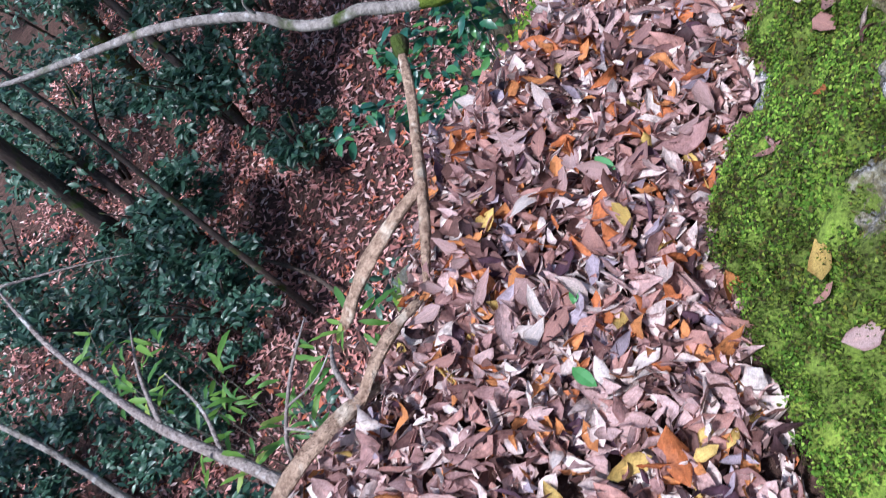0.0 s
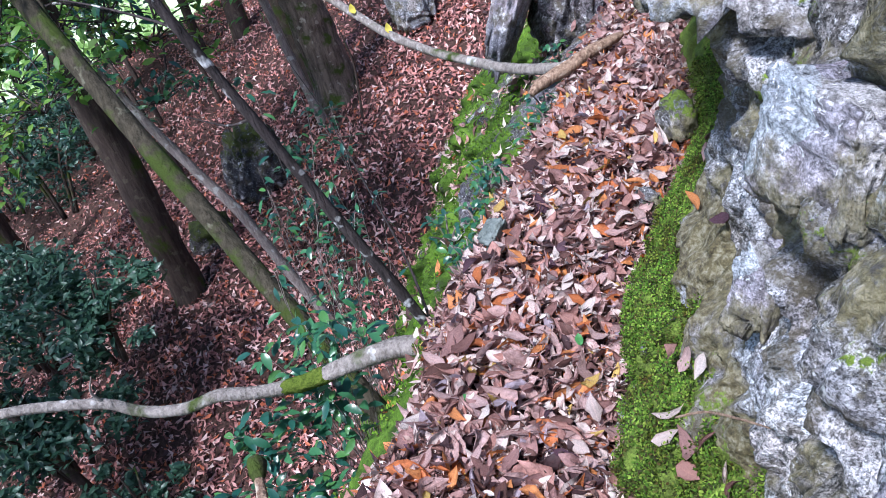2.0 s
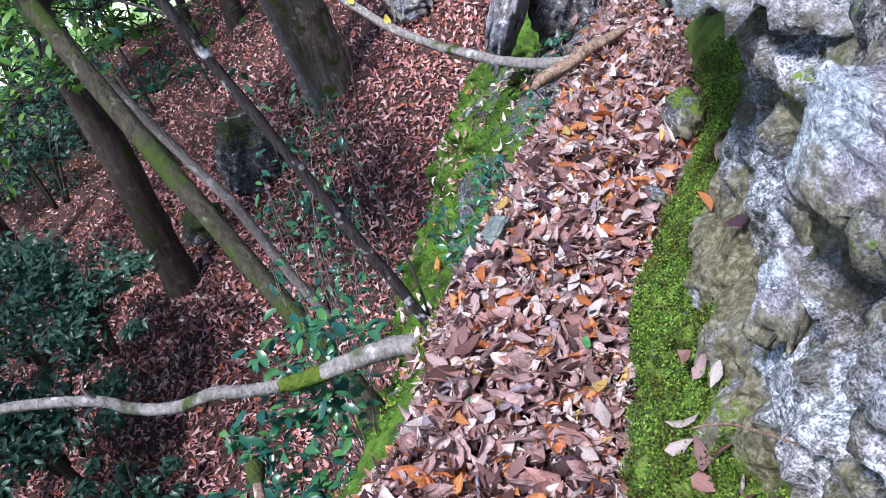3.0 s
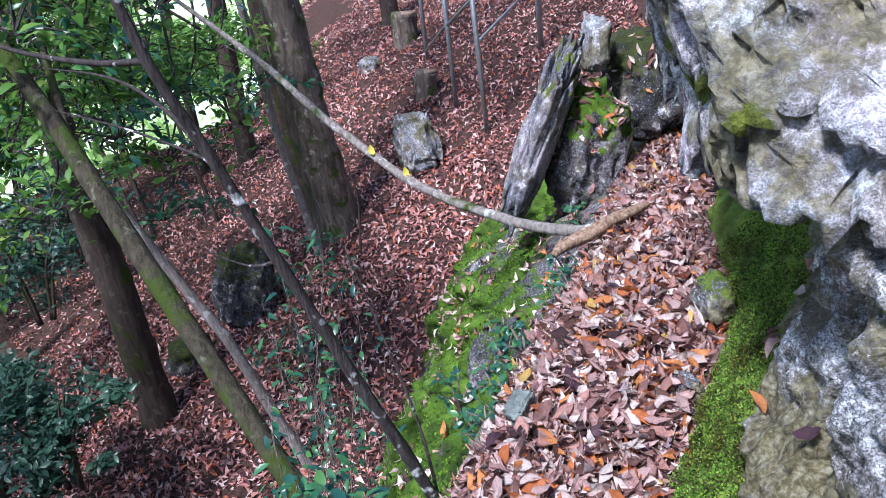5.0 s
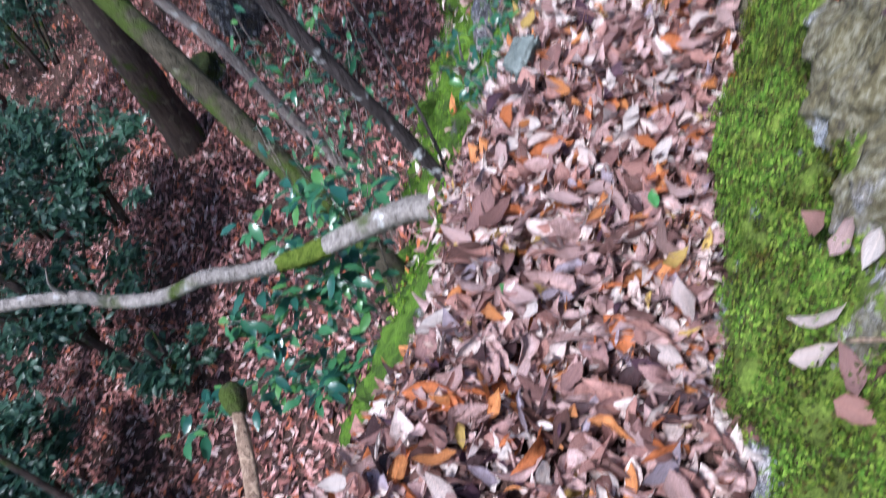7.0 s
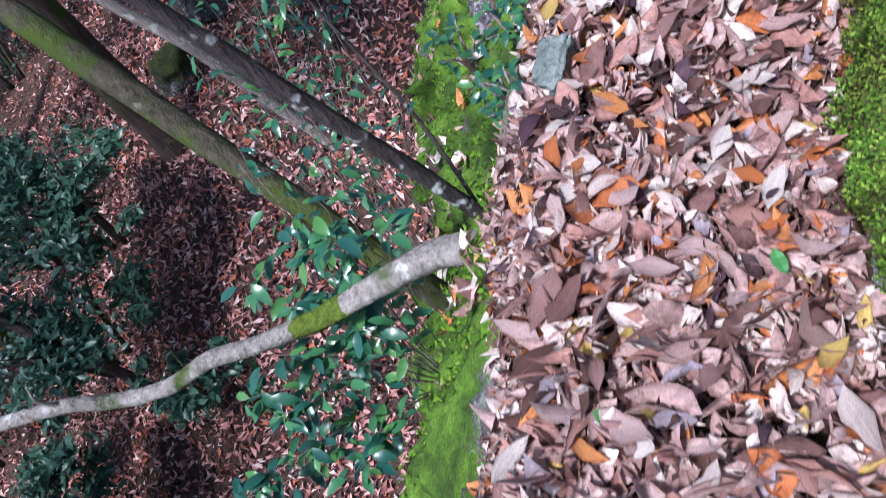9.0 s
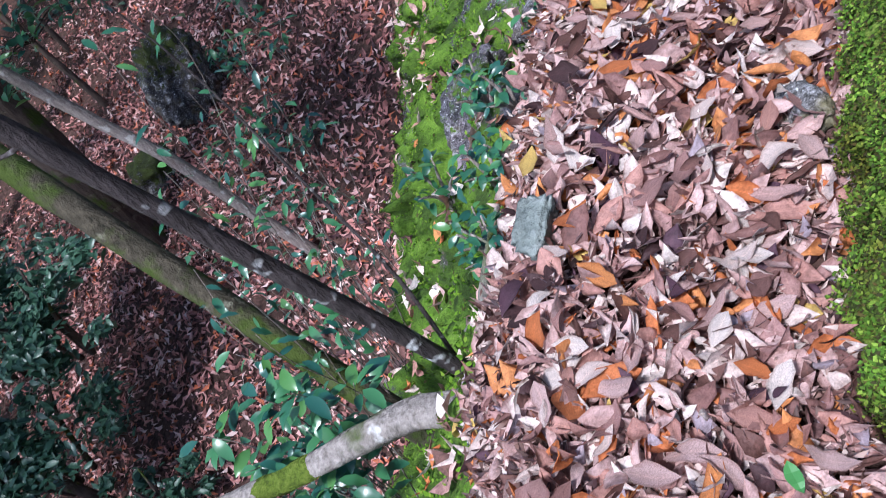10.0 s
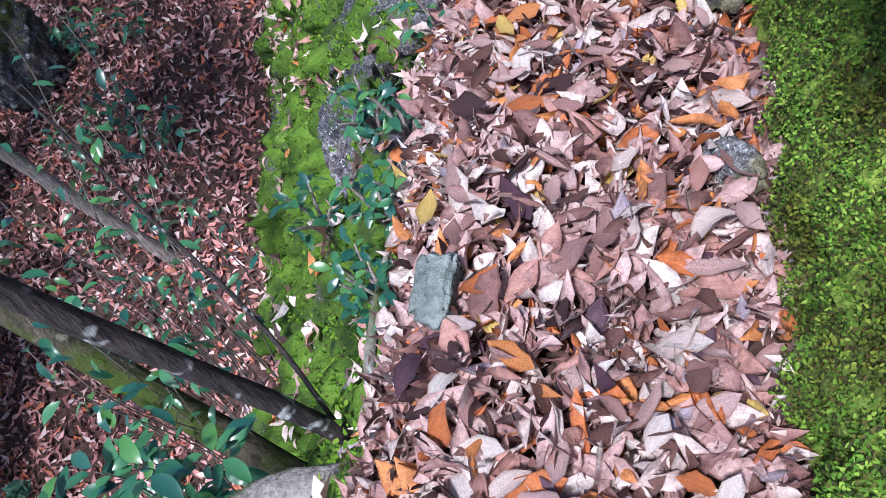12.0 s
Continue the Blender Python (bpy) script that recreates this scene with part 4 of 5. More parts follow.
boulder("rock_block", (0.36, 0.56, 0.62), (0.035, 0.04, 0.05), (0, 15, -5), M_BLOCK, "pale grey limestone block in the rock wall", 47.0, -0.3, 4, 1)
for k, (x, y, r, h) in enumerate([(-0.43, 9.8, 0.14, 0.27), (-0.70, 11.6, 0.18, 0.40)]):
    z = slope(x, y)
    st = thing("tree_stump", "short sawn brown tree stump in the leaf litter", "stump", (x, y, z), "sawn stumps")
    limb("stump", [(0, 0, -0.15, r * 1.2), (0, 0, 0.0, r * 1.05), (0, 0, h * 0.6, r), (0.02, 0, h, r)], M_CEDAR, st, sides=16, steps=3)
    limb("cut_face", [(0.02, 0, h - 0.01, r * 0.95), (0.02, 0, h + 0.006, r * 0.93)], M_DEAD, st, "pale sawn top", 16, 0.02, 2)

rail = thing("handrail", "grey steel pipe handrail with slanting braces beside steps", "handrail", (0.2, 8.0, slope(0.2, 8.0)))
base = rail.location
for line in ([(0.20, 8.0, -1.25, 0.026), (0.19, 8.0, 0.6, 0.026)], [(-0.09, 8.9, -1.2, 0.026), (-0.08, 8.9, 0.6, 0.026)], [(-0.41, 10.6, -1.0, 0.026), (-0.38, 10.6, 0.7, 0.026)], [(0.96, 9.4, -0.75, 0.034), (0.98, 9.4, 0.8, 0.034)]):
    limb("post", [(x - base.x, y - base.y, z - base.z, r) for x, y, z, r in line], M_STEEL, rail, sides=12, rough=0.0, steps=2)
for line in ([(0.17, 8.2, -0.22, 0.016), (0.98, 9.4, 0.18, 0.016)], [(-0.40, 10.5, -0.62, 0.016), (-0.08, 8.9, -0.08, 0.016)], [(-0.08, 8.9, -0.1, 0.016), (0.19, 8.0, 0.25, 0.016)]):
    limb("brace", [(x - base.x, y - base.y, z - base.z, r) for x, y, z, r in line], M_STEEL, rail, sides=10, rough=0.0, steps=2)


# ---------------- plants ----------------
def plant(name, label, category, at, stems, leaf, mat, group="", seed=0, droop=0.2, leaf_wide=0.42, low=0.35):
    """Stems from the root, each with leaves in turn along its upper part. stems: (dx, dy, dz, leaves)."""
    rnd = random.Random(seed)
    t = thing(name, label, category, at, group)
    shapes = [leaf_shape(1.0, leaf_wide, 6, -0.18, 0.25, 0, s) for s in range(4)]
    places = []
    for dx, dy, dz, n in stems:
        thin = 0.5 if low > 0.35 else 1.0
        pts = [(0, 0, -0.05, 0.006 * thin), (dx * 0.35 + 0.03 * rnd.gauss(0, 1) * dz, dy * 0.35, dz * 0.45, 0.0045 * thin), (dx * 0.75, dy * 0.75 + 0.03 * rnd.gauss(0, 1) * dz, dz * 0.85, 0.003 * thin), (dx, dy, dz, 0.0015 * thin)]
        limb("stem", pts, M_TWIG, t, sides=6, rough=0.1, steps=4)
        line = spline(pts, 8)
        for k in range(n):
            q = line[int(rnd.uniform(low, 1.0) * (len(line) - 1))][:3]
            a = rnd.uniform(0, 6.3)
            out = np.array((math.cos(a), math.sin(a), 0))
            size = leaf * rnd.uniform(0.65, 1.25)
            m = Euler((rnd.gauss(-droop, 0.35), rnd.gauss(0, 0.3), a - math.pi / 2), "XYZ").to_matrix()
            places.append((np.array(m) * size, q + out * size * rnd.uniform(0.5, 1.1) + np.array((0, 0, rnd.uniform(-0.3, 0.2) * size))))
    scatter("leaves", shapes, places, mat, t, kind="")
    return t


def bank_root(x, y):
    """The place on the rock bank, or on the slope below it, at x and y."""
    l, f = curve(y, LEFT), curve(y, FOOT)
    v = (l + 0.02 - x) / (l - f)
    return bank_point(y, min(1.0, max(0.01, v)) ** (1 / 0.85)) if v < 1 else Vector((x, y, slope(x, y)))


plant("evergreen_shrub", "glossy dark green broad-leaved shrub under the bent branch", "shrub", (-0.56, 2.04, -1.0),
      [(0.05, -0.05, 0.80, 30), (-0.04, 0.0, 0.76, 36), (-0.14, -0.08, 0.66, 40), (-0.24, -0.1, 0.55, 36), (-0.3, -0.2, 0.45, 34), (-0.42, -0.36, 0.42, 36), (-0.54, -0.4, 0.36, 32), (-0.15, -0.35, 0.36, 36), (-0.25, 0.05, 0.66, 26), (0.14, -0.02, 0.72, 22),
       (-0.36, -0.15, 0.5, 30), (-0.02, -0.12, 0.56, 26), (-0.1, 0.1, 0.5, 24)],
      0.057, M_GREEN, seed=3, low=0.4)
for k, (x, y, z, n, lf) in enumerate([(-0.60, 2.35, -0.12, 14, 0.075), (-0.67, 2.4, 0.05, 12, 0.075), (-0.60, 2.55, -0.2, 12, 0.07), (-0.78, 2.5, -0.25, 10, 0.07), (-0.55, 2.75, 0.25, 10, 0.07), (-0.72, 2.8, 0.25, 10, 0.07),
                                       (-0.47, 2.6, -0.25, 9, 0.065), (-0.85, 2.9, -0.1, 10, 0.07), (-0.52, 3.0, 0.05, 9, 0.07), (-0.70, 3.2, -0.3, 12, 0.075), (-0.95, 3.6, -0.4, 12, 0.08), (-0.66, 2.2, -0.38, 10, 0.07)]):
    root = bank_root(x - 0.02, y + 0.15)
    d = Vector((x, y, z)) - root
    plant("leafy_seedling", "tall seedling with pointed mid-green leaves on the bank", "plant", root, [(d.x, d.y, d.z, n), (d.x - 0.08, d.y - 0.03, d.z * 0.82, n // 2 + 2), (d.x + 0.07, d.y + 0.03, d.z * 0.72, n // 2 + 2)], lf * 0.72, M_GREEN, "bank seedlings", 21 + k, 0.5, 0.36, 0.45)
for k, (y, off) in enumerate([(2.02, 0.06), (2.1, 0.12), (2.2, 0.07), (2.3, 0.14), (2.4, 0.08), (2.5, 0.12), (2.62, 0.07), (2.75, 0.1), (2.9, 0.1), (2.25, 0.22), (2.45, 0.25), (3.4, 0.1)]):
    plant("small_seedling", "small fresh green seedling rooted in the mossy bank", "plant", bank_root(curve(y, LEFT) - off, y), [(-0.05, 0.0, 0.13, 10), (0.0, 0.04, 0.11, 8), (-0.06, -0.04, 0.08, 8), (0.03, -0.03, 0.09, 6)], 0.034, M_GREEN, "moss seedlings", 41 + k, 0.2, 0.45)
for k, (x, y, s) in enumerate([(-1.5, 7.0, 51), (-1.7, 6.6, 52), (-1.9, 6.9, 53), (-1.3, 6.4, 54), (-1.55, 5.9, 55), (-1.9, 5.8, 56), (-1.25, 5.4, 57), (-1.5, 3.1, 58), (-1.9, 2.3, 59), (-1.6, 1.7, 60), (-2.4, 1.6, 61), (-1.5, 1.2, 62), (-1.9, 0.9, 63)]):
    plant("slope_plant", "low green plant growing through the leaf litter", "plant", (x, y, slope(x, y)), [(-0.12, 0.0, 0.35, 12), (0.1, 0.08, 0.3, 10), (0.0, -0.12, 0.25, 9)], 0.085, M_GREEN if k < 7 else M_DARK, "slope plants", s, 0.3, 0.4)


for k, (x, y, z) in enumerate([(-1.55, 0.8, -0.42), (-1.22, 0.72, -0.48), (-1.2, 0.5, -0.5), (-1.0, 0.65, -0.55), (-1.75, 0.9, -0.5), (-0.75, 0.75, -0.35)]):
    plant("bright_seedling", "bright narrow-leaved green plant on the bank", "plant", (x, y, bank_root(x, y).z), [(0.02, 0.05, z - bank_root(x, y).z, 9), (-0.08, 0.0, (z - bank_root(x, y).z) * 0.9, 8), (0.08, 0.03, (z - bank_root(x, y).z) * 0.82, 7)], 0.08, M_LIGHT, "bright seedlings", 80 + k, 0.1, 0.2, 0.75)


def bush(at, radii, count, seed, mat, label, leaf=0.075):
    b = thing("bush", label, "bush", at, "gully bushes")
    rnd = random.Random(seed)
    for k in range(5):
        dx, dy = rnd.uniform(-0.7, 0.7) * radii[0], rnd.uniform(-0.7, 0.7) * radii[1]
        limb("stem", [(dx * 0.2, dy * 0.2, -radii[2] * 1.2, 0.02), (dx * 0.5, dy * 0.5, -radii[2] * 0.2, 0.014), (dx, dy, radii[2] * 0.5, 0.004)], M_DEEP, b, sides=6)
    leaf_cloud("foliage", (0, 0, 0), radii, count, leaf, mat, b, seed)


for k, (x, y, z, r, n) in enumerate([(-2.9, 4.4, -1.75, 0.55, 1500), (-3.3, 3.9, -2.2, 0.6, 1600), (-3.7, 4.7, -1.9, 0.7, 1600), (-3.6, 3.0, -2.4, 0.6, 1500), (-4.2, 2.4, -2.6, 0.7, 1700), (-3.7, 1.7, -2.8, 0.55, 1500),
                                   (-4.4, 1.2, -2.7, 0.7, 1500), (-3.0, 0.9, -2.7, 0.4, 900), (-4.6, 3.6, -2.2, 0.8, 1700), (-4.8, 5.4, -2.3, 0.8, 1600), (-4.4, 7.0, -2.2, 0.7, 1300), (-4.9, 8.8, -2.6, 0.8, 1300), (-5.4, 2.6, -2.6, 0.9, 1700), (-5.6, 1.2, -2.8, 0.9, 1600), (-6.2, 4.4, -2.7, 1.0, 1700), (-5.0, 0.0, -2.9, 0.8, 1400), (-6.6, 6.4, -2.9, 1.1, 1700), (-3.2, 2.3, -2.5, 0.5, 1200), (-6.4, 9.0, -3.0, 1.1, 1500), (-2.7, 3.5, -2.6, 0.35, 700)]):
    bush((x, y, z - 0.59 + 0.18 * y), (r, r, r * 0.75), int(n * 1.35), 70 + k, M_DARK, "dense dark green evergreen bush in the gully")
for k, (x, y, z, r, n) in enumerate([(-4.5, 11.0, -2.0, 1.1, 2400), (-6.0, 10.0, -2.2, 1.2, 2600), (-7.5, 9.0, -2.5, 1.2, 2600), (-5.8, 12.5, -2.1, 1.3, 2600), (-3.4, 12.5, -2.2, 1.0, 2200), (-8.5, 7.5, -2.9, 1.3, 2400), (-7.4, 11.2, -2.0, 1.2, 2400)]):
    bush((x - 0.3, y, z - 0.5 + 0.17 * y), (r, r, r * 0.9), n, 150 + k, M_LIGHT, "light green sunlit bush at the wood's edge", 0.1)
for k, (x, y, z, r, n) in enumerate([(-2.3, 4.5, 0.5, 0.45, 260), (-2.1, 4.6, 0.15, 0.35, 200), (-1.75, 4.7, 0.45, 0.35, 180), (-1.65, 4.6, -0.1, 0.3, 130), (-2.35, 4.3, -0.2, 0.4, 200), (-2.8, 5.2, 0.3, 0.5, 280), (-2.9, 6.3, 0.0, 0.6, 300), (-3.6, 7.4, -0.6, 0.8, 420), (-4.2, 8.6, -1.0, 0.9, 520), (-2.9, 9.2, -1.0, 0.6, 260), (-3.4, 10.5, -1.4, 0.9, 500), (-5.2, 10.5, -1.6, 1.1, 700), (-4.2, 12.0, -2.0, 1.1, 700), (-6.4, 11.5, -2.0, 1.3, 800), (-3.2, 6.0, -0.6, 0.5, 320), (-3.4, 5.4, 0.1, 0.6, 350), (-1.4, 3.9, 0.75, 0.3, 120), (-5.5, 13.0, -2.6, 1.3, 1100), (-3.6, 13.6, -2.6, 1.2, 1100), (-7.5, 12.5, -2.6, 1.5, 1200), (-2.2, 14.0, -2.6, 1.1, 900), (-8.5, 9.5, -2.6, 1.5, 1200), (-2.6, 5.8, 0.9, 0.7, 500), (-3.3, 7.0, 0.5, 0.8, 600), (-2.2, 6.4, 0.55, 0.5, 260)]):
    way = random.Random(k)
    b = thing("leafy_bough", "thin dark bough with bright backlit green leaves", "branch", (x - 0.03 * y, y, z + 0.115 * y), "leafy boughs")
    limb("bough", [(-r * 1.3, 0.15, -0.12, 0.002), (-r * 0.9, 0.02, 0.05, 0.004), (-r * 0.3, 0, 0.08, 0.005), (r * 0.3, 0.12, -0.03, 0.007), (r * 0.9, 0.2, -0.02, 0.008), (r * 1.4, 0.35, -0.22, 0.009)], M_DARKBARK, b, sides=6)
    limb("twig", [(-r * 0.4, 0, 0.03, 0.005), (-r * 0.8, -0.1, 0.2, 0.003), (-r * 1.2, -0.15, 0.4, 0.001)], M_DARKBARK, b, sides=5)
    leaf_cloud("leaves", (-r * 0.3, 0, 0.05), (r, r * 0.8, r * 0.5), int(n * (2.4 if y < 7 else 1.2)), 0.07, M_LIGHT, b, 200 + k)
    b.rotation_euler = (way.uniform(-0.4, 0.4), way.uniform(-0.5, 0.5), way.uniform(-1.2, 1.2))


# loose sprays of leaves hanging in front of the bright distance
def spray(at, radius, count, mat, seed, leaf):
    rnd = random.Random(seed)
    t = thing("leafy_spray", "hanging spray of small green leaves on thin dark twigs", "branch", at, "leafy sprays")
    shapes = [leaf_shape(1.0, 0.4, 3, -0.2, 0.3, 0, s) for s in range(3)]
    places = []
    for k in range(7):
        a, up = rnd.uniform(0, 6.3), rnd.uniform(-0.5, 0.5)
        end = np.array((math.cos(a), math.sin(a) * 0.7, up)) * radius * rnd.uniform(0.7, 1.3)
        bow = np.array((rnd.uniform(-0.1, 0.1), rnd.uniform(-0.1, 0.1), 0.15)) * radius
        pts = [(0, 0, 0, 0.005), (*(end * 0.35 + bow), 0.004), (*(end * 0.7 + bow), 0.003), (*end, 0.001)]
        limb("twig", pts, M_DARKBARK, t, sides=5, steps=4)
        line = spline(pts, 10)
        for _ in range(count // 7):
            q = line[rnd.randrange(6, len(line))][:3]
            places.append((turned((rnd.gauss(0, 0.4), rnd.gauss(0, 0.4), 1), rnd.uniform(0, 6.3), rnd.gauss(0, 0.4), rnd.gauss(0, 0.4), leaf * rnd.uniform(0.6, 1.3)),
                           q + np.array((rnd.gauss(0, 0.05), rnd.gauss(0, 0.05), rnd.gauss(0, 0.03)))))
    limb("twig", [(0, 0, 0, 0.005), (0.1, 0.15, 0.3, 0.008), (0.1, 0.3, 0.9, 0.01), (0.05, 0.4, 1.7, 0.012)], M_DARKBARK, t, sides=6, steps=4)
    scatter("leaves", shapes, places, mat, t, kind="")


for k, (x, y, z) in enumerate([(-2.14, 4.03, 0.93), (-1.84, 4.19, 0.91), (-1.49, 4.34, 0.83), (-2.1, 4.03, 0.61), (-2.02, 4.74, 0.56), (-1.63, 4.87, 0.33), (-2.59, 4.37, 0.25), (-2.22, 4.57, 0.19), (-2.66, 5.32, 0.66),
                               (-2.12, 5.55, 0.46), (-2.92, 5.01, -0.2), (-3.21, 7.18, 0.58), (-2.27, 7.52, 0.29), (-3.87, 6.75, 0.05), (-3.0, 7.16, -0.23), (-3.82, 9.51, 0.06), (-5.17, 9.57, -0.27), (-6.39, 9.32, -0.54),
                               (-1.69, 3.4, 0.91), (-1.5, 3.6, 0.9), (-1.88, 3.6, 0.69), (-1.97, 4.2, 0.62), (-1.88, 4.4, 0.22), (-1.75, 4.6, 0.0), (-2.12, 3.8, 0.37), (-2.2, 4.0, -0.06), (-2.12, 5.2, -0.57), (-2.7, 4.2, -0.22), (-1.89, 6.5, 0.31), (-2.16, 6.0, 0.27), (-1.9, 7.0, -0.23)]):
    spray((x, y, z), 0.38 + 0.03 * y, 150 if y < 6 else 260, M_LIGHT if k % 4 != 2 else M_GREEN, 300 + k, 0.06 + 0.004 * y)


# ---------------- moss ----------------
def frond(seed):
    v = np.array([(-0.22, 0, 0), (0.22, 0, 0), (-0.28, 0.45, 0.18), (0.28, 0.45, 0.18), (0, 1.0, 0.12)], float)
    return v, [(0, 1, 3, 2), (2, 3, 4)]


def tufts(name, ob, attribute, count, sizes, accept, mat, label, seed):
    """Moss fronds rooted at the rock's own vertices, a little apart."""
    rnd = random.Random(seed)
    cover = ob.data.attributes["moss"].data
    pool = [(v.co.copy(), v.normal.copy()) for v in ob.data.vertices if accept(v.co) and cover[v.index].value > attribute]
    places = []
    for _ in range(count):
        p, n = rnd.choice(pool)
        if n.x > 0:
            n = -n
        h = noise.noise(p * 26) + 0.6 * noise.noise(p * 61)
        if h < -0.32:
            continue
        q = p + n * 0.016 * (h + 0.32) + Vector((rnd.uniform(-0.006, 0.006), rnd.uniform(-0.007, 0.007), rnd.uniform(-0.006, 0.006))) + n * rnd.uniform(0.0, 0.006)
        places.append((turned(n, rnd.uniform(0, 6.3), rnd.uniform(0.3, 1.35), rnd.gauss(0, 0.5), rnd.uniform(*sizes)), np.array(q)))
    scatter(name, [frond(0)], places, mat, None, label, "moss")


tufts("moss_fronds", wall, 0.5, 110000, (0.0035, 0.0075), lambda c: 0 < c.y < 2.6 and 0.01 < c.z < 0.5, M_MOSS, "thick yellow-green moss cushions on the rock foot", 5)
tufts("bank_moss", bank, 0.5, 45000, (0.007, 0.015), lambda c: 1.6 < c.y < 6.5, M_MOSS2, "bright green moss hanging on the rock face", 6)


# ---------------- fallen leaves ----------------
def leaf_set(stations, count, ragged, seed):
    rnd = random.Random(seed)
    return [leaf_shape(rnd.uniform(0.85, 1.1), rnd.uniform(0.26, 0.46), stations, rnd.uniform(-0.9, 1.0), rnd.uniform(-0.9, 1.4), ragged, seed + s) for s in range(count)]


def fallen_on_slope():
    rnd = random.Random(11)
    shapes = leaf_set(2, 9, 0.1, 100)
    places = []
    while len(places) < 100000:
        y = rnd.uniform(0.2, 18.5) if len(places) < 82000 else rnd.uniform(-6, 0.2)
        x = rnd.uniform(-7.5, 2.0)
        f = curve(y, FOOT)
        if x > f + 0.30 and y < 8:
            continue
        if y > 8 and rnd.random() < 0.45 or x < -4.5 and rnd.random() < 0.5:
            continue
        z = slope(x, y)
        n = (-(slope(x + 0.1, y) - z) / 0.1, -(slope(x, y + 0.1) - z) / 0.1, 1)
        places.append((turned(n, rnd.uniform(0, 6.3), rnd.gauss(0, 0.38), rnd.gauss(0, 0.38), rnd.uniform(0.045, 0.095)), np.array((x, y, z + rnd.uniform(0.0, 0.035)))))
    scatter("leaf_litter", shapes, places, M_FAR, None, "deep brown and reddish fallen leaves on the slope", "leaf litter")


def fallen_on_trail():
    rnd = random.Random(12)
    shapes = [rolled_leaf(rnd.uniform(0.8, 1.1), rnd.uniform(0.36, 0.62), 5, rnd.uniform(-0.7, 0.8), rnd.choice((0.1, 0.3, 0.6, 0.9, 1.3, 1.9, 2.8, -0.4, -0.9)), rnd.uniform(-1.1, 1.1), 0.34, 300 + q) for q in range(28)]
    places = []
    while len(places) < 17500:
        y = -0.4 + 5.4 * rnd.random() if len(places) < 16000 else rnd.uniform(-3.0, -0.4)
        l, r = curve(y, LEFT), curve(y, RIGHT)
        x = rnd.uniform(l - 0.05, r + 0.03)
        if y > 2.8 and rnd.random() < 0.3:
            continue
        edge = min(1.0, max(0.2, min(x - l, r + 0.02 - x) / 0.08))
        z = trail_height(x, y) + rnd.uniform(0.0, 0.04) * edge
        places.append((turned((rnd.gauss(0, 0.1), rnd.gauss(0, 0.1), 1), rnd.uniform(0, 6.3), rnd.gauss(0, 0.7), rnd.gauss(0, 0.75), rnd.choice((0.04, 0.05, 0.055, 0.06, 0.07, 0.08, 0.095)) * rnd.uniform(0.68, 1.02)), np.array((x, y, z))))
    scatter("trail_litter", shapes, places, M_DRY, None, "thick carpet of curled pinkish-brown fallen leaves on the path", "leaf litter")
    bits = leaf_set(2, 8, 0.4, 800)
    crumbs = []
    for _ in range(9000):
        y = rnd.uniform(-0.2, 3.0)
        l, r = curve(y, LEFT), curve(y, RIGHT)
        x = rnd.uniform(l - 0.06, r + 0.02)
        crumbs.append((turned((rnd.gauss(0, 0.2), rnd.gauss(0, 0.2), 1), rnd.uniform(0, 6.3), rnd.gauss(0, 0.6), rnd.gauss(0, 0.6), rnd.uniform(0.008, 0.028)), np.array((x, y, trail_height(x, y) + rnd.uniform(0.0, 0.035)))))
    scatter("leaf_crumbs", bits, crumbs, M_CRUMB, None, "broken brown leaf crumbs between the fallen leaves", "leaf litter")
    meshes = []
    for v, f in shapes[:16]:
        me = bpy.data.meshes.new("fallen_leaf")
        me.from_pydata(v.tolist(), [], f)
        me.materials.append(M_DRY_PIECE)
        me.polygons.foreach_set("use_smooth", [True] * len(f))
        me.attributes.new("rib", "FLOAT", "POINT").data.foreach_set("value", [1.0, 0.5, 0.0, 0.5, 1.0] * (len(v) // 5))
        meshes.append(me)
    for k in range(300):
        y = rnd.uniform(0.5, 2.4)
        l, r = curve(y, LEFT), curve(y, RIGHT)
        x = rnd.uniform(l + 0.02, r - 0.02)
        ob = new("fallen_leaf", meshes[k % 16])
        ob.parent = trail
        m = Matrix(turned((0, 0, 1), rnd.uniform(0, 6.3), rnd.gauss(0, 0.4), rnd.gauss(0, 0.4), rnd.uniform(0.042, 0.086)).tolist()).to_4x4()
        ob.matrix_basis = Matrix.Translation((x, y, trail_height(x, y) + rnd.uniform(0.036, 0.052))) @ m
    # green leaves lying on top, and leaves caught on the mossy rock
    fresh = bpy.data.meshes.new("green_leaf")
    v, f = leaf_shape(1.0, 0.5, 6, 0.15, 0.15, 0.0, 5)
    fresh.from_pydata(v.tolist(), [], f)
    fresh.materials.append(M_FRESH)
    for x, y, s in ((-0.07, 0.858, 0.045), (-0.12, 0.61, 0.034), (-0.103, 0.47, 0.045), (-0.06, 1.33, 0.045), (0.18, 1.445, 0.035)):
        ob = new("green_leaf", fresh)
        ob.matrix_basis = Matrix.Translation((x, y, trail_height(x, y) + 0.045)) @ Matrix(turned((0, 0, 1), s * 90, 0.15, 0.1, s).tolist()).to_4x4()
        tagged(ob, "fresh green leaf lying on the brown leaf litter", "leaf", "green leaves")
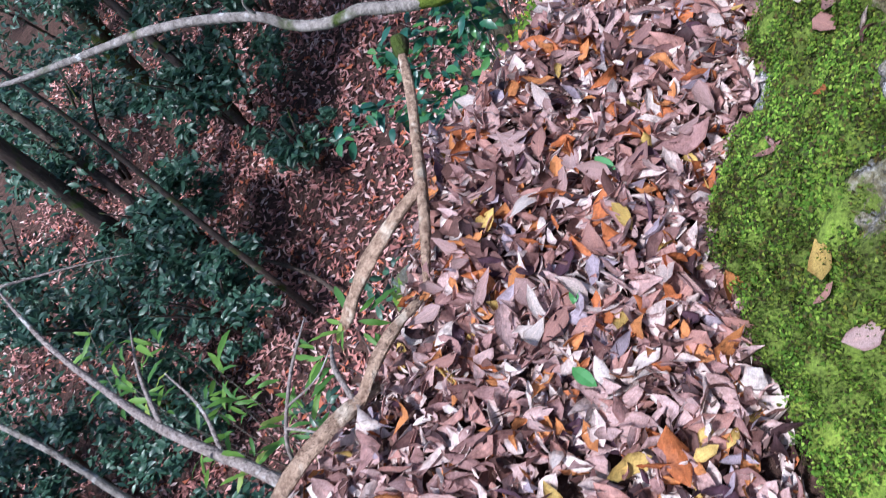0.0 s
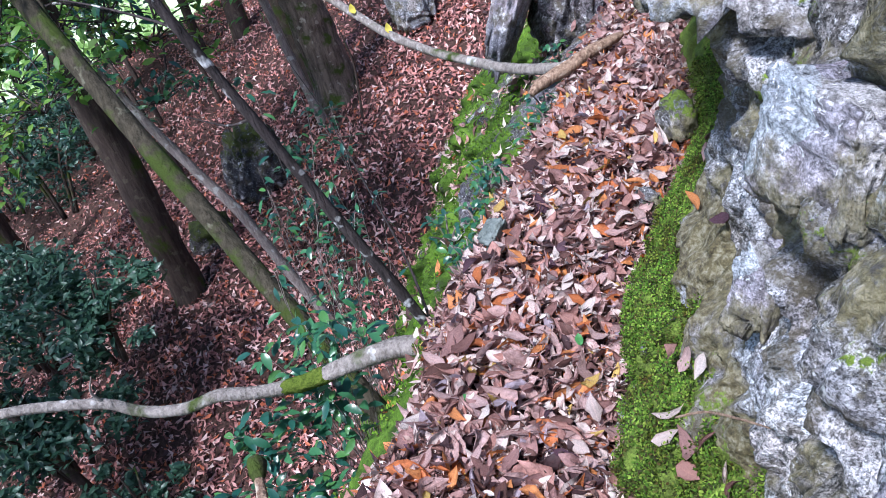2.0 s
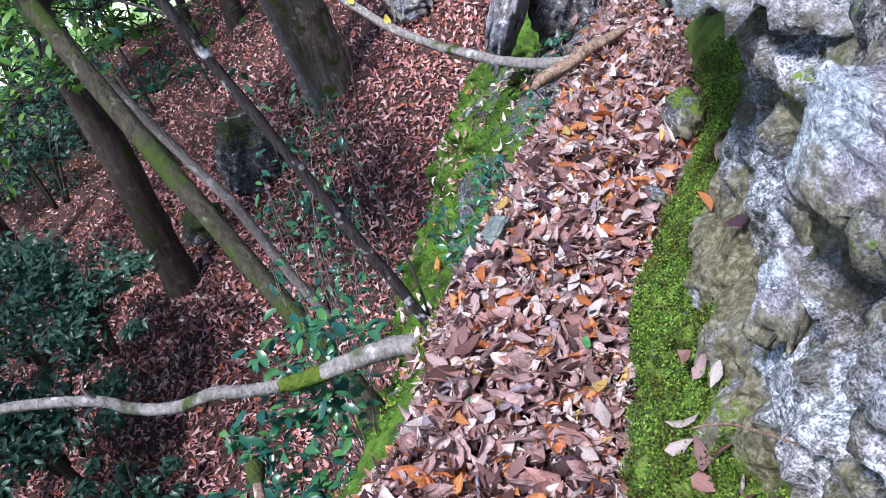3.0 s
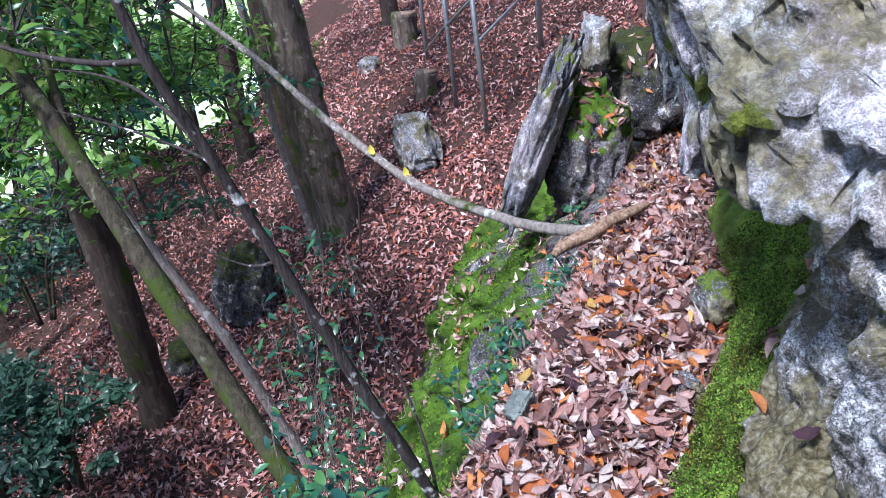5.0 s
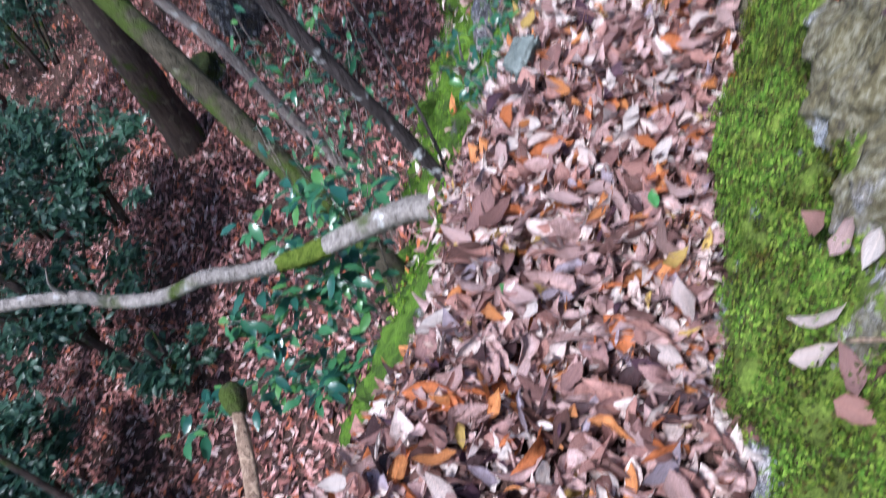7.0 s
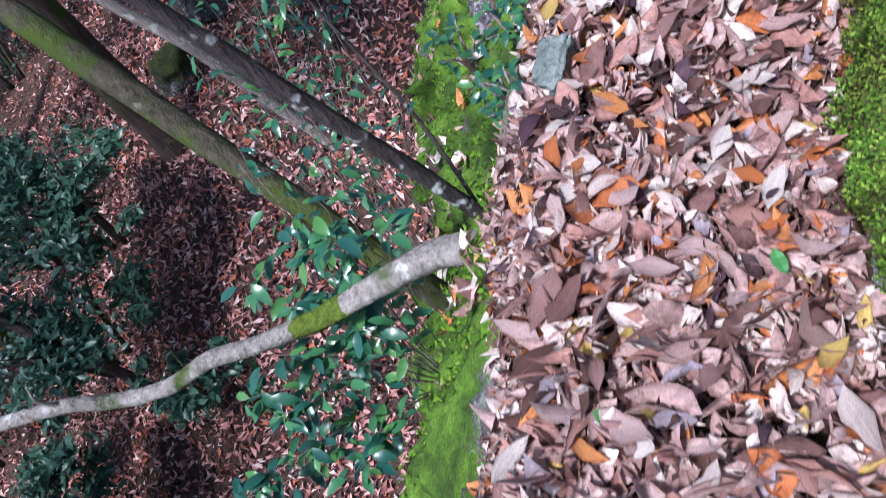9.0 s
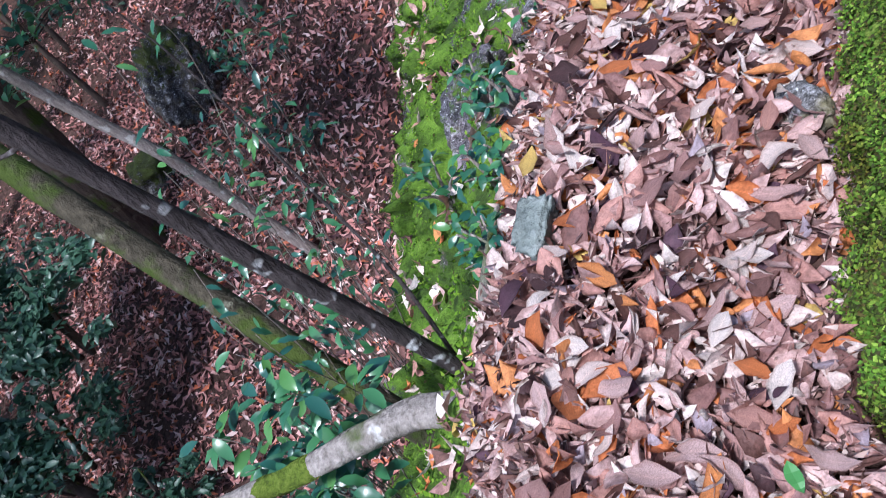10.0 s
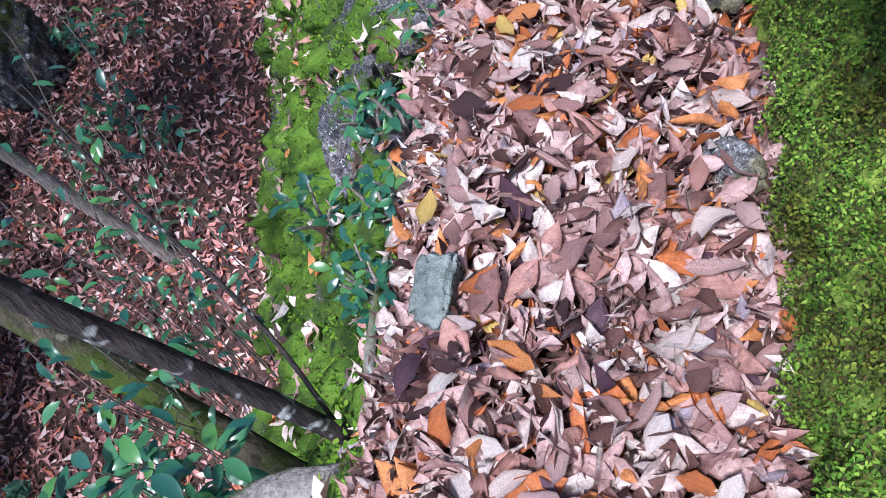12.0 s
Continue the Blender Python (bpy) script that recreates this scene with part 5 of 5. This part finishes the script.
    spots = [(0.556, 0.167, 0.07), (0.462, 0.149, 0.06), (0.779, 0.125, 0.055), (0.761, 0.132, 0.05), (0.84, 0.16, 0.045), (0.52, 0.14, 0.04), (0.36, 0.16, 0.055), (0.9, 0.2, 0.05), (1.077, 0.179, 0.075), (1.09, 0.2, 0.06), (1.05, 0.16, 0.06),
             (1.02, 0.17, 0.055), (1.0, 0.2, 0.05), (1.165, 0.219, 0.065), (1.15, 0.23, 0.06), (1.18, 0.2, 0.06), (1.12, 0.24, 0.05), (0.98, 0.15, 0.055), (0.96, 0.18, 0.05), (1.297, 0.379, 0.06), (1.31, 0.36, 0.05), (1.36, 0.43, 0.055), (1.39, 0.45, 0.06), (1.34, 0.46, 0.05),
             (1.524, 0.282, 0.06), (1.612, 0.325, 0.065), (1.64, 0.32, 0.055), (1.72, 0.42, 0.06), (1.75, 0.40, 0.065), (1.69, 0.43, 0.05), (1.78, 0.38, 0.06), (1.752, 0.242, 0.06), (1.77, 0.25, 0.05), (1.85, 0.3, 0.06), (1.9, 0.34, 0.06), (1.95, 0.3, 0.05)]
    for k, (y, z, size) in enumerate(spots):
        s = float(np.interp(z, [h for _, h in WALL], np.linspace(0, 1, len(WALL))))
        p = wall_point(y, s)
        a, b = wall_point(y + 0.03, s) - p, wall_point(y, s + 0.02) - p
        n = b.cross(a).normalized()
        if n.z < 0:
            n = -n
        ob = new("fallen_leaf", meshes[(5 * k) % 16])
        ob.parent = wall
        ob.matrix_basis = Matrix.Translation(p + n * 0.017) @ Matrix(turned(n, k * 1.7, 0.1, 0.15, size).tolist()).to_4x4()


def fallen_on_bank():
    rnd = random.Random(14)
    shapes = leaf_set(3, 9, 0.1, 500)
    places = []
    while len(places) < 1500:
        y, v = rnd.uniform(1.7, 6.5), rnd.uniform(0.02, 0.97)
        if fbm(y * 2.5, v * 5, 6.0) < 0.05:
            continue
        p = bank_point(y, v)
        places.append((turned((-0.7, 0, 0.7), rnd.uniform(0, 6.3), rnd.gauss(0, 0.4), rnd.gauss(0, 0.4), rnd.uniform(0.04, 0.08)), np.array(p) + np.array((-0.015, 0, 0.012))))
    scatter("bank_litter", shapes, places, M_DRY, None, "scattered fallen leaves caught on the rock face", "leaf litter")


fallen_on_slope()
fallen_on_bank()
fallen_on_trail()


def leaves_on(ob, count, seed):
    rnd = random.Random(seed)
    shapes = leaf_set(3, 6, 0.1, 700)
    m = ob.matrix_basis
    tops = [v for v in ob.data.vertices if (m.to_3x3() @ v.normal).z > 0.35]
    places = []
    for _ in range(count):
        v = rnd.choice(tops)
        n = (m.to_3x3() @ v.normal).normalized()
        places.append((turned(n, rnd.uniform(0, 6.3), rnd.gauss(0, 0.3), rnd.gauss(0, 0.3), rnd.uniform(0.045, 0.085)), np.array(m @ v.co + n * 0.012)))
    scatter("rock_litter", shapes, places, M_DRY, None, "fallen leaves caught on the dark rocks", "leaf litter")


for k, ob in enumerate(bend_rocks):
    leaves_on(ob, 130, 900 + k)

# the layout at its true size
for ob in [o for o in scene.objects if not o.parent and o.type in {"MESH", "EMPTY"}]:
    ob.matrix_basis = Matrix.Scale(SCALE, 4) @ ob.matrix_basis
